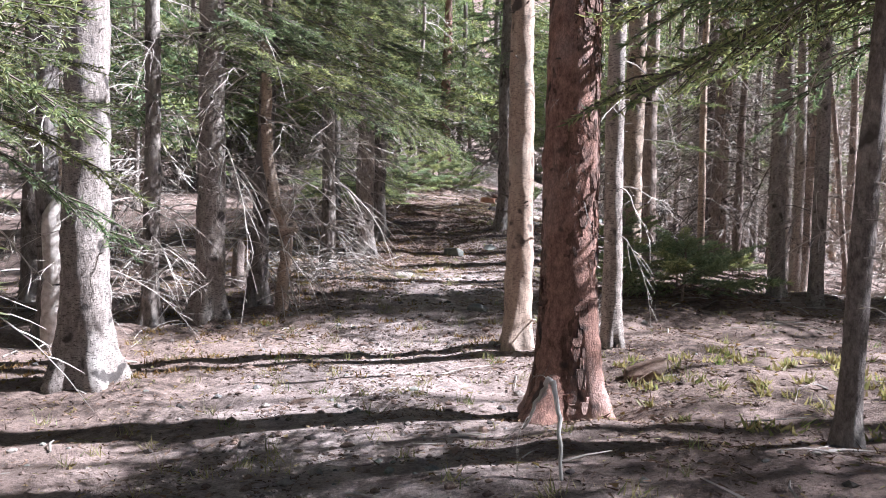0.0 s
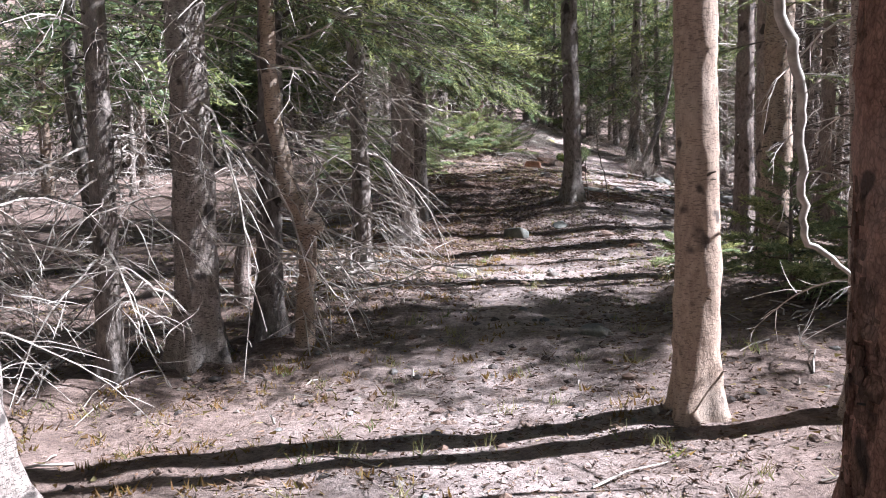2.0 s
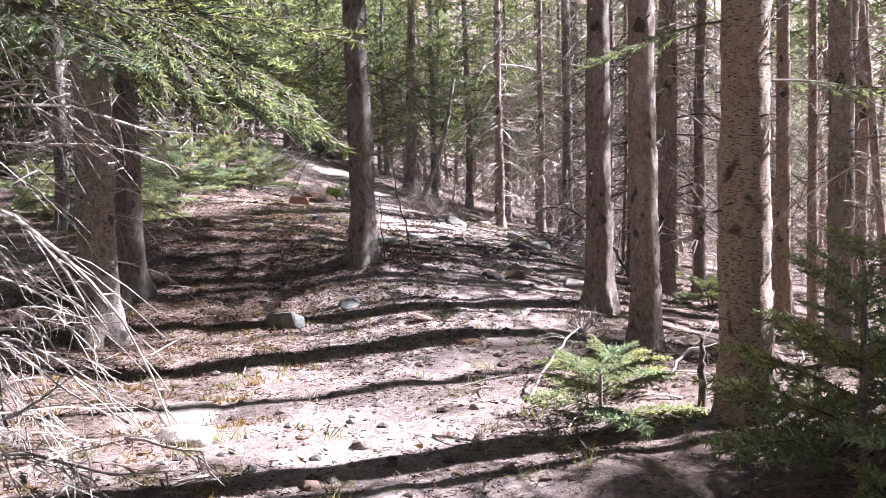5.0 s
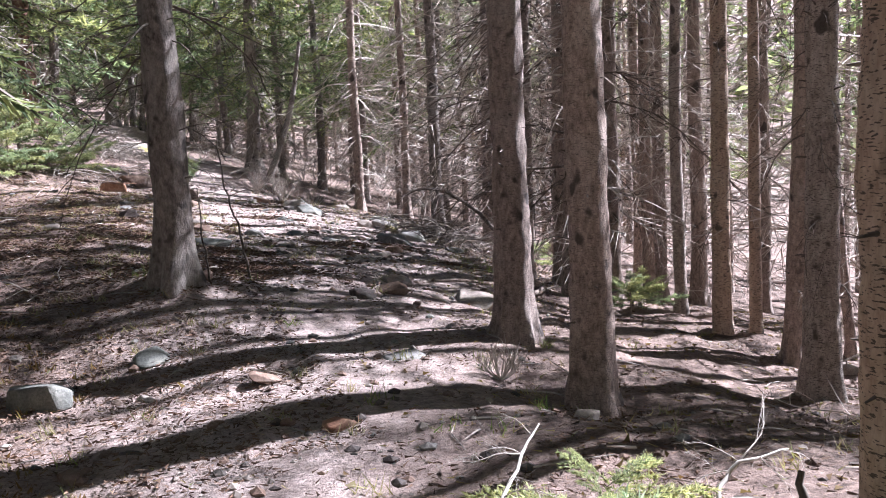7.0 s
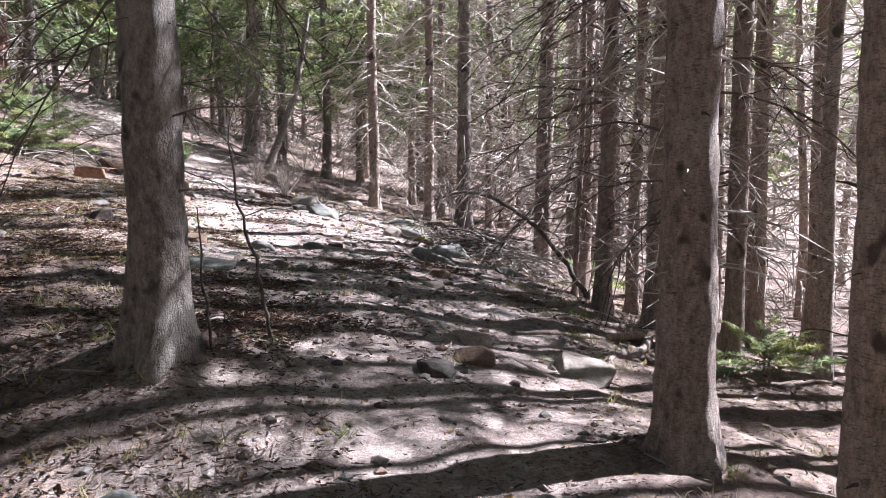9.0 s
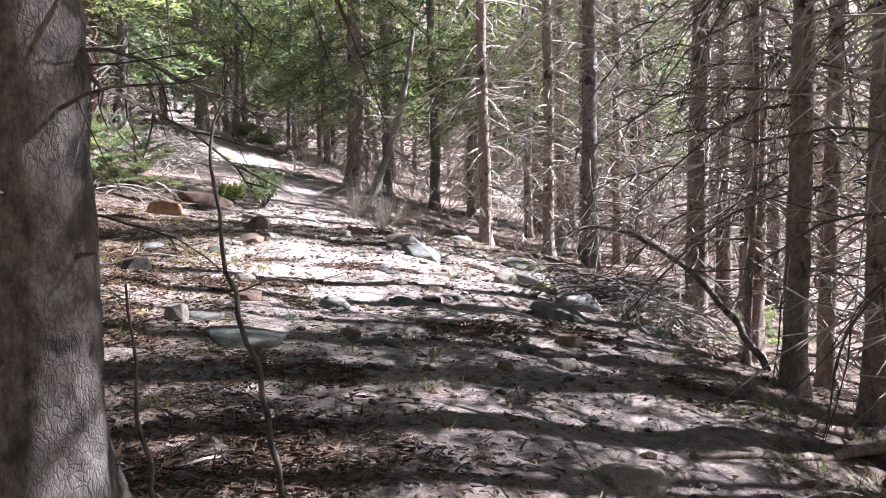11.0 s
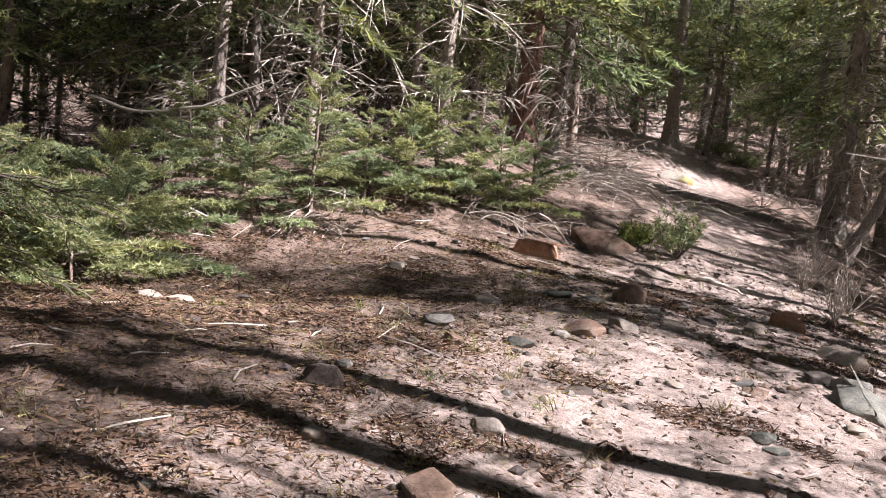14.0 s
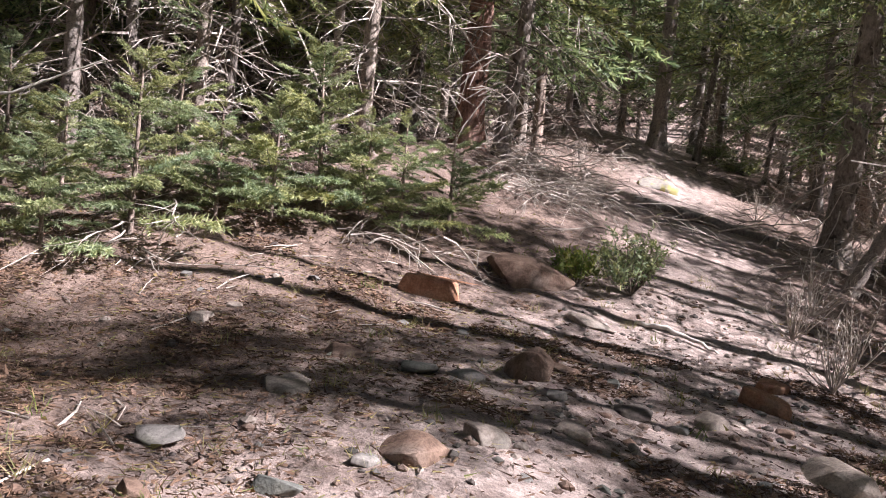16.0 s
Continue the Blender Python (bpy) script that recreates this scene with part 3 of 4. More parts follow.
for x, y, d in ((3.02, 10.19, 0.09), (3.67, 9.49, 0.16), (3.88, 8.94, 0.15), (4.9, 12.1, 0.16), (5.2, 13.45, 0.25), (5.81, 15.18, 0.175), (6.11, 15.07, 0.115), (5.95, 15.96, 0.13), (6.57, 17.31, 0.145), (8.1, 19.6, 0.17)):
    tree(x, y, d, (BARK_BROWN, BARK_PALE, BARK_TAN)[int(x * 100) % 3], label="slim straight conifer with thin dead side branches", dead=(1.2, 4.5, 9, 0.8), twigs=(0.8, 5, 34, 0.7), dark=d > 0.15, flare=0.7, upper=8.5 if y > 17 or 10 < y < 13.5 or d in (0.115, 0.175) else 5.0)
tree(6.8, 14.6, 0.1, BARK_BROWN, lean=(-0.12, 0.0), label="thin dark conifer pole leaning aside", dead=(1.0, 4, 5, 0.5), upper=8.5)
tree(5.9, 14.4, 0.18, BARK_BROWN, lean=(0.05, 0.0), label="slim brown conifer leaning over its neighbour", dead=(1.2, 4, 5, 0.6), upper=8.5)
for x, y, d in ((5.02, 16.45, 0.23), (5.45, 16.42, 0.16), (5.43, 17.36, 0.21), (5.32, 18.0, 0.172), (6.15, 18.67, 0.14), (5.95, 19.35, 0.19), (5.85, 20.05, 0.21), (5.6, 18.9, 0.06)):
    tree(x, y, d, BARK_BROWN, label="straight brown conifer at the foot of the slope", lean=(0.02, 0), dead=(1.0, 3.8, 15, 1.25), twigs=(0.6, 5, 50, 0.9), dark=True, flare=0.8, upper=10.0 if y == 19.35 else 7.5)
for x, y, d in ((5.72, 25.65, 0.19), (6.45, 24.85, 0.17), (6.83, 24.25, 0.24), (8.7, 27.0, 0.16), (10.2, 28.4, 0.2), (10.2, 24.6, 0.24), (8.4, 27.6, 0.3), (8.3, 30.2, 0.19), (9.6, 33.0, 0.26), (5.75, 32.5, 0.21), (9.6, 37.7, 0.22), (9.5, 40.0, 0.12), (7.9, 22.6, 0.2)):
    tree(x, y, d, BARK_BROWN if d < 0.2 else BARK_GREY, label="slender conifer on the shaded slope", dead=(0.8, 4.0, 8, 1.0), twigs=(0.5, 5.5, 95, 1.1), upper=6.8 if 9.5 < x < 10.5 else 10.8 if 21 < y < 27 else 7.8, high=9.8 if 9.5 < x < 10.5 else 14.0, flare=0.6)
tree(4.68, 30.9, 0.34, BARK_GREY, label="stout old conifer with a twisted grey foot and dead limbs", lean=(0.03, 0), dead=(0.3, 3.0, 16, 1.1), twigs=(0.3, 4, 40, 0.9), live=(1.8, 4.2, 22, 1.7), upper=3.8, flare=1.4)
tree(-0.32, 30.1, 0.38, BARK_RED, label="dark stout conifer behind the saplings", lean=(0.01, 0), dead=(0.4, 2.6, 10, 0.9), twigs=(0.3, 3, 24, 0.8), live=(1.7, 4.2, 30, 1.9), upper=3.6, dark=True)
for x, y, d in ((1.8, 39.0, 0.36), (-0.8, 36.0, 0.2), (-3.7, 26.2, 0.19), (-2.9, 27.4, 0.16), (-1.9, 29.0, 0.14), (2.6, 41.0, 0.22)):
    tree(x, y, d, BARK_PALE, label="grey conifer trunk in the dark wood beyond the saplings", dead=(0.4, 3.0, 10, 0.9), twigs=(0.3, 3.5, 30, 0.9), live=(2.1, 4.2, 18, 1.5), upper=3.6)
# trees just outside the walker's view whose boughs reach in
tree(-2.4, 3.55, 0.2, label="conifer whose bright boughs hang over the trail", side=0.15, live=(1.8, 2.7, 20, 1.3), upper=7.5, twigs=(0.8, 2.6, 10, 0.8))
tree(2.8, 4.2, 0.2, label="conifer whose dark boughs hang over the trail", side=3.0, live=(2.1, 3.0, 18, 2.0), upper=6.5)
tree(-2.6, 19.6, 0.2, label="conifer with low spreading boughs beside the clearing", side=0.6, live=(0.4, 1.4, 24, 1.9), upper=6.0)

# unseen trees, added so their crowns put the lower trail in shade
for x, y in ((7.4, 9.5), (8.6, 9.6), (9.9, 9.6), (11.2, 9.8), (6.4, 9.2), (8.0, 9.0), (5.8, 8.9), (6.9, 9.4)):
    tree(x, y, 0.22, BARK_BROWN, label="full-crowned conifer added out of view to shade the trail", live=(3.0, 5.5, 16, 1.6), upper=4.4, high=8.2, dead=(0.8, 3, 5, 0.8))
# added shade casters, crown heights set by where their shadows fall
for x, y in ((9.4, 18.4), (12.0, 18.2), (7.5, 18.3), (9.5, 17.6), (7.3, 17.3), (8.4, 22.8), (8.9, 23.4)):
    tree(x, y, 0.2, BARK_BROWN, label="tall conifer added to shade the trail and clearing", upper=4.8 if y < 20 else 7.4, high=9.4 if y < 20 else 11.4, dead=(0.8, 3, 5, 0.8))

# added off to the side to shadow the ground near y 3 and 12
for x, y in ((9.6, 12.8), (8.7, 13.2), (6.6, 3.5), (8.0, 3.9), (7.3, 2.8)):
    tree(x, y, 0.2, BARK_BROWN, label="full-crowned conifer added out of view for its shadow", upper=5.3, high=8.6, dead=(0.8, 3, 5, 0.8))

# added to darken the hill with shade; their boughs also show at upper right
for x, y in ((9.3, 27.3), (7.5, 30.6), (8.0, 33.2), (9.3, 31.8), (8.6, 29.2), (8.7, 34.8), (10.3, 33.0)):
    tree(x, y, 0.21, BARK_BROWN, label="full-crowned conifer added to shade the upper trail", live=(2.2, 4.6, 22, 1.7), upper=3.8, high=9.5, dead=(0.6, 3, 8, 0.9), twigs=(0.4, 4, 60, 1.0))
# extra tree, put here to keep the mound trunk in shade
tree(7.2, 15.6, 0.16, BARK_BROWN, label="tall slim conifer added to shade the mound tree", upper=5.8, high=11.5, dead=(0.8, 3, 5, 0.8))

# ---- the wood around ----
KINDS = []
for k, (mat, z0, green, dark) in enumerate(((BARK_BROWN, 7.8, 0, False), (BARK_TAN, 8.2, 0, False), (BARK_PALE, 7.6, 0, False), (BARK_GREY, 2.4, 1, False), (BARK_BROWN, 2.0, 1, True))):
    KINDS.append((trunk_mesh(60 + k, 0.2, 12, mat, (0, 0), 0.5, 0.3, 10, 0.7), dead_mesh(70 + k, 0.3, min(7.0, z0 + 2.4), 70 if green else 105, 1.2, DEAD_DARK if dark else DEAD, 0.08, None, 0, FAR_DEADS),
                  crown_mesh(80 + k, z0, 11.6, 62 if green else 11, 2.0 if green else 1.25, FAR_BOUGHS, NEEDLE)))


def wood(n, xs, ys, kinds, seed, gap, keep):
    """Conifers strewn over a stretch, each a thing of its own."""
    rng = np.random.default_rng(seed)
    got = []
    tries = 0
    while len(got) < n and tries < 6000:
        tries += 1
        x, y = rng.uniform(*xs), rng.uniform(*ys)
        if not keep(x, y) or any((x - a) ** 2 + (y - b) ** 2 < gap * gap for a, b in got):
            continue
        got.append((x, y))
        trunk, twig, crown = KINDS[kinds[int(rng.integers(len(kinds)))]]
        top = tagged(new("fir_tree"), "slender conifer with dead lower twigs and a ragged green top", "tree", "trees of the forest")
        w, h = rng.uniform(0.5, 1.25), rng.uniform(0.8, 1.15)
        top.location, top.rotation_euler, top.scale = (x, y, ground_z(x, y)), (rng.uniform(-0.04, 0.04), rng.uniform(-0.04, 0.04), rng.uniform(0, 6.28)), (w, w, h)
        part("trunk", trunk, top)
        t = part("dead_brushwood", twig, top)
        t.scale, t["kind"] = (1 / w, 1 / w, 1), "stuff"
        part("crown", crown, top).scale = (1 / w, 1 / w, 1)


wood(64, (6.8, 18), (-6, 34), (2, 1, 2, 0), 1, 1.1, lambda x, y: x > 6.8 + 0.12 * abs(y - 10) and not (x < 8.5 and 19 < y < 34) and not (x < 13 and 9.9 < y < 11.8))
wood(30, (-14, -3.8), (-4, 22), (0, 1, 2, 3, 4), 2, 1.4, lambda x, y: x < -3.9 - 0.05 * y or (y > 14 and x < -3.0 and y < 19))
wood(44, (-20, 1.0), (27.5, 48), (3, 4, 4, 3, 1), 3, 1.5, lambda x, y: x < 0.6 - 0.02 * (y - 27) or y > 46)
wood(40, (5, 26), (31, 50), (0, 1, 3, 4), 4, 1.7, lambda x, y: x > 6.0 or y > 44)
# behind the start, never in view: added for shade
wood(14, (-8, 8), (-12, -2.5), (0, 1, 3), 5, 1.6, lambda x, y: abs(x - 0.1) > 1.3)
wood(26, (-1.5, 7), (37, 56), (3, 4), 6, 1.2, lambda x, y: abs(x - 1.9 + 0.03 * (y - 37)) > 0.9)
wood(34, (-12, -0.9), (26.3, 37), (3, 4, 2, 4), 7, 1.0, lambda x, y: abs(x + 0.2) > 1.0 or y < 29)


def far_tree(rng, x, y):
    h = rng.uniform(8, 14)
    z = ground_z(x, y)
    t = tube(np.array([[x, y, z - 0.5], [x, y, z + h * 0.5], [x, y, z + h]]), np.array([0.14, 0.1, 0.02]), 4)
    n = 80
    f = rng.random(n)
    az = rng.uniform(0, 6.28, n)
    roots = np.stack([np.full(n, x), np.full(n, y), z + h * (0.15 + 0.85 * f)], 1)
    ways = np.stack([np.cos(az), np.sin(az), rng.uniform(-0.5, 0.1, n)], 1)
    return t, blades(roots, ways, (2.2 * (1 - f) + 0.5) * rng.uniform(0.6, 1.1, n), np.full(n, 0.75), rng)


rng = np.random.default_rng(31)
stems, greens = [], []
for k in range(620):
    a, r = rng.uniform(0, 6.28), rng.uniform(46, 120)
    x, y = r * math.cos(a), 18 + r * math.sin(a)
    if x > 0 and -10 < y < 30 and r < 75:
        continue
    t, g = far_tree(rng, x, y)
    stems.append(t)
    greens.append(g)
w, g = merge(stems), merge(greens)
v, f = merge([w, g])
tagged(new("far_woods", make_mesh("far_woods", v, f, [BARK_GREY, NEEDLE], False, np.concatenate([np.zeros(len(w[1])), np.ones(len(g[1]))]))),
       "distant conifer forest covering the hillside", "forest", kind="stuff")


# ---- rocks ----
def rock(x, y, wide, high, colour, turned=None):
    """A broken angular stone sunk a little into the soil."""
    seed = int(abs(x * 131 + y * 57) * 10)
    rng = np.random.default_rng(seed)
    bm = bmesh.new()
    for _ in range(22):
        p = rng.uniform(-1, 1, 3)
        p = p / max(0.2, np.linalg.norm(p, 3)) * rng.uniform(0.85, 1.0)
        bm.verts.new(p)
    bmesh.ops.convex_hull(bm, input=bm.verts)
    bmesh.ops.delete(bm, geom=[vt for vt in bm.verts if not vt.link_faces], context="VERTS")
    bmesh.ops.bevel(bm, geom=list(bm.edges), offset=0.09, segments=2, affect="EDGES", profile=0.6)
    hi, lo = max(vt.co.z for vt in bm.verts), min(vt.co.z for vt in bm.verts)
    deep = 0.5 * wide * rng.uniform(0.7, 1.0)
    tip = rng.uniform(-1, 1)
    for vt in bm.verts:
        vt.co = (vt.co.x * wide * 0.62, vt.co.y * deep * 1.15, ((vt.co.z - lo) / (hi - lo)) * high * 1.6 - high * 0.85 + 0.25 * high * vt.co.x * tip)
    me = bpy.data.meshes.new("rock")
    bm.to_mesh(me)
    bm.free()
    me.materials.append(STONES[colour])
    size = "large" if wide > 0.3 else "small" if wide < 0.15 else "broken"
    words = {"grey": "grey", "green": "grey-green lichened", "brown": "brown", "orange": "rusty orange", "pale": "pale tan", "dark": "dark", "mossy": "pale yellow-mossed"}[colour]
    ob = tagged(new("rock", me), size + " " + words + " angular stone set in trail soil", "rock", "stones on the trail")
    sx, sy = (ground_z(x + 0.15, y) - ground_z(x - 0.15, y)) / 0.3, (ground_z(x, y + 0.15) - ground_z(x, y - 0.15)) / 0.3
    ob.location = (x, y, ground_z(x, y))
    ob.rotation_euler = (math.atan(sy) + rng.uniform(-0.1, 0.1), -math.atan(sx) + rng.uniform(-0.1, 0.1), rng.uniform(-0.5, 0.5) if turned is None else turned)


rock(-0.8, 5.45, 0.19, 0.06, "brown")
rock(1.45, 5.74, 0.27, 0.13, "brown")
rock(0.38, 8.38, 0.19, 0.08, "grey")
rock(0.3, 10.54, 0.11, 0.05, "pale")
rock(-0.54, 11.06, 0.33, 0.09, "pale")
rock(-0.53, 11.6, 0.36, 0.09, "pale")
rock(1.46, 12.86, 0.17, 0.09, "orange")
rock(0.5, 12.98, 0.11, 0.05, "dark")
rock(4.08, 13.48, 0.09, 0.04, "brown")
rock(1.25, 13.6, 0.16, 0.08, "brown")
rock(2.14, 13.78, 0.25, 0.15, "grey")
rock(0.12, 13.85, 0.32, 0.14, "green")
rock(6.26, 14.15, 0.33, 0.15, "pale")
rock(0.72, 14.16, 0.2, 0.08, "green")
rock(-0.01, 14.45, 0.07, 0.03, "pale")
rock(2.32, 15.1, 0.19, 0.08, "dark")
rock(2.65, 15.32, 0.24, 0.12, "brown")
rock(3.4, 15.4, 0.4, 0.15, "pale")
rock(3.47, 15.6, 0.24, 0.12, "pale")
rock(2.83, 15.75, 0.24, 0.1, "pale")
rock(2.36, 17.2, 0.06, 0.03, "pale")
rock(2.91, 17.23, 0.13, 0.06, "brown")
rock(1.58, 17.62, 0.4, 0.09, "green")
rock(2.39, 17.66, 0.1, 0.05, "dark")
rock(3.34, 17.73, 0.10, 0.05, "grey")
rock(1.22, 17.96, 0.13, 0.13, "pale")
rock(1.38, 18.08, 0.22, 0.06, "green")
rock(1.86, 18.24, 0.14, 0.05, "green")
rock(3.73, 18.25, 0.19, 0.09, "brown")
rock(2.25, 18.84, 0.23, 0.1, "grey")
rock(3.62, 19.1, 0.11, 0.05, "brown")
rock(4.87, 19.13, 0.25, 0.1, "grey")
rock(4.16, 19.25, 0.5, 0.16, "grey")
rock(0.95, 19.4, 0.19, 0.13, "dark")
rock(1.7, 19.58, 0.15, 0.07, "pale")
rock(4.6, 19.85, 0.46, 0.2, "grey")
rock(4.42, 20.45, 0.4, 0.14, "mossy")
rock(4.13, 20.5, 0.24, 0.13, "pale")
rock(1.22, 20.71, 0.12, 0.06, "brown")
rock(3.5, 20.95, 0.16, 0.07, "pale")
rock(1.55, 21.08, 0.17, 0.08, "green")
rock(2.95, 21.2, 0.15, 0.06, "brown")
rock(3.59, 21.45, 0.36, 0.15, "green")
rock(1.86, 21.62, 0.3, 0.1, "brown")
rock(3.57, 21.75, 0.26, 0.13, "grey")
rock(2.6, 21.83, 0.13, 0.06, "brown")
rock(3.38, 21.9, 0.2, 0.08, "dark")
rock(1.12, 22, 0.22, 0.06, "pale")
rock(0.23, 22.38, 0.07, 0.03, "dark")
rock(1.54, 22.72, 0.2, 0.08, "green")
rock(3.67, 22.75, 0.38, 0.16, "pale")
rock(1.08, 22.81, 0.22, 0.11, "brown")
rock(0.11, 22.82, 0.24, 0.08, "pale")
rock(5.19, 22.85, 0.6, 0.12, "mossy")
rock(3.08, 23.1, 0.18, 0.09, "pale")
rock(2.06, 23.1, 0.27, 0.2, "brown")
rock(3.49, 23.5, 0.10, 0.05, "brown")
rock(3.4, 24.05, 0.35, 0.14, "orange")
rock(1.03, 24.45, 0.42, 0.2, "orange", 0.0)
rock(3.5, 24.6, 0.22, 0.1, "orange")
rock(2.23, 24.95, 0.42, 0.06, "pale")
rock(5.26, 25.5, 0.33, 0.14, "pale")
rock(1.58, 25.6, 0.74, 0.24, "brown", 0.1)
rock(2.15, 34.9, 0.75, 0.24, "mossy", 0.1)

# ---- saplings and bushes ----
# stones half sunk in the clearing floor
srng = np.random.default_rng(77)
for k in range(74):
    x, y = srng.uniform(-1.0, 3.4), srng.uniform(17.2, 24.6)
    wide = 0.07 + 0.19 * srng.random() ** 2
    rock(x, y, wide, wide * srng.uniform(0.2, 0.42), ("pale", "brown", "grey", "grey", "pale", "green", "dark")[k % 7], srng.uniform(0, 6.28))
for k in range(22):
    x, y = srng.uniform(-0.9, 3.2), srng.uniform(9.5, 17.0)
    wide = 0.06 + 0.13 * srng.random() ** 2
    rock(x, y, wide, wide * srng.uniform(0.25, 0.45), ("pale", "brown", "grey", "brown")[k % 4], srng.uniform(0, 6.28))


def sapling(x, y, high, reach, n, name="fir_sapling", label="young bright green fir sapling at the clearing edge", mat=NEEDLE_SAP, low=0.08):
    """A small fir: thin stem and whorls of single boughs."""
    rng = np.random.default_rng(int(abs(x * 77 + y * 13) * 10))
    top = tagged(new(name), label, "sapling", "young firs")
    top.location = (x, y, ground_z(x, y) - 0.02)
    lean = rng.uniform(-0.06, 0.06, 2)
    s = np.linspace(0, 1, 7)
    v, f = tube(np.stack([lean[0] * s * high, lean[1] * s * high, s * high - 0.05], 1), 0.008 + 0.014 * high * (1 - s), 6)
    part("stem", make_mesh("stem", v, f, [BARK_BROWN], True), top)
    for k in range(n):
        f = (k + rng.random()) / n
        az = k * 2.4 + rng.uniform(-0.4, 0.4)
        b = part("bough", SAP_MESHES[int(rng.integers(3))], top)
        h = high * (low + (1 - low) * f)
        ln = (reach * (1 - 0.8 * f) + 0.06) * rng.uniform(0.75, 1.2)
        b.location = (lean[0] * h, lean[1] * h, h)
        b.rotation_euler, b.scale = (rng.uniform(-0.25, 0.25), rng.uniform(-0.45, 0.05) - 0.5 * f, az), (ln, ln, ln)
    return top


SAP_MESHES = []
for k in (21, 22, 23):
    wood_block, green_block = bough(k, 22, 40, 0.075, 0.018, 0.12, True)
    v, f = merge([wood_block, green_block])
    SAP_MESHES.append(make_mesh("bough", v, f, [DEAD_DARK, NEEDLE_SAP], False, np.concatenate([np.zeros(len(wood_block[1])), np.ones(len(green_block[1]))])))

for x, y, h, r, n in ((-1.26, 24.01, 1.35, 0.62, 30), (-1.67, 23.55, 0.75, 0.55, 22), (-0.95, 24.7, 0.95, 0.6, 24), (-0.55, 24.9, 1.0, 0.6, 26), (-0.37, 25.48, 1.45, 0.75, 34), (0.07, 25.39, 0.95, 0.55, 24),
                      (0.35, 25.67, 1.0, 0.55, 24), (0.63, 26.24, 1.0, 0.55, 24), (-2.25, 24.41, 0.95, 0.6, 24), (-2.99, 24, 0.85, 0.6, 22), (-3.23, 24.83, 1.3, 0.7, 28), (-1.7, 25.13, 1.2, 0.6, 26)):
    sapling(x, y, h, r, n)
for x, y, h, r, n in ((-1.79, 21.14, 0.55, 0.8, 22), (-2.02, 22.02, 0.7, 0.8, 24), (-2.65, 22.67, 0.8, 0.8, 24), (-2.77, 21.29, 0.9, 0.9, 24), (-3.46, 22.18, 0.9, 0.8, 22)):
    sapling(x, y, h, r, n, label="low spreading fir in half shade beside the clearing", low=0.2)
for x, y, h, r, n in ((1.92, 9.15, 1.0, 0.6, 26), (2.44, 8.7, 0.6, 0.75, 20), (1.51, 10.54, 0.3, 0.5, 14), (1.88, 11.26, 0.2, 0.4, 10), (2.64, 9.68, 0.6, 0.7, 18)):
    sapling(x, y, h, r, n, label="low dark green fir sapling in trunk shade", low=0.15)
sapling(5.19, 15.73, 0.32, 0.42, 14, label="small bright green fir clump between trunks", low=0.3)
sapling(5.4, 16, 0.3, 0.4, 12, label="small bright green fir clump between trunks", low=0.3)
sapling(6.86, 20.55, 0.4, 0.5, 14, label="small fir seedling on the slope", low=0.25)


def leafy_bush(x, y, high, reach, stems_n, mat, label, leaves=26):
    """Upright branching stems with many small leaves."""
    rng = np.random.default_rng(int(abs(x * 19 + y * 7) * 10))
    top = tagged(new("bush"), label, "bush")
    top.location = (x, y, ground_z(x, y) - 0.01)
    for k in range(stems_n):
        az, out = rng.uniform(0, 6.28), rng.uniform(0.15, 1.0) * reach
        h = high * rng.uniform(0.6, 1.05) * (1 - 0.35 * (out / reach) ** 2)
        s = np.linspace(0, 1, 5)
        path = np.stack([math.cos(az) * out * s**0.8, math.sin(az) * out * s**0.8, h * s], 1)
        wv = tube(path, 0.006 * (1.15 - s), 3)
        kids = [wv]
        rts, wys = [], []
        for _ in range(4):
            f = rng.uniform(0.35, 0.9)
            o = np.array([np.interp(f, s, path[:, i]) for i in range(3)])
            e = o + rng.normal(size=3) * 0.13 * reach * 1.3 + np.array([0, 0, 0.08])
            kids.append(tube(np.stack([o, (o + e) / 2 + 0.01, e]), np.array([0.003, 0.0025, 0.001]), 3))
            if leaves:
                t = rng.random((leaves // 2, 1))
                rts.append(o + (e - o) * t + rng.normal(size=(leaves // 2, 3)) * 0.015)
        w = merge(kids)
        if leaves:
            rts.append(path[-1] - (path[-1] - path[2]) * rng.random((leaves, 1)) + rng.normal(size=(leaves, 3)) * 0.02)
            rts = np.concatenate(rts)
            wys = rng.normal(size=rts.shape) + np.array([0, 0, 0.6])
            wys /= np.linalg.norm(wys, axis=1, keepdims=True)
            g = blades(rts, wys, rng.uniform(0.03, 0.07, len(rts)), rng.uniform(0.012, 0.024, len(rts)), rng)
            v, f = merge([w, g])
            part("stem", make_mesh("stem", v, f, [DEAD_DARK, mat], False, np.concatenate([np.zeros(len(w[1])), np.ones(len(g[1]))])), top)
        else:
            part("stem", make_mesh("stem", *w, [mat]), top)


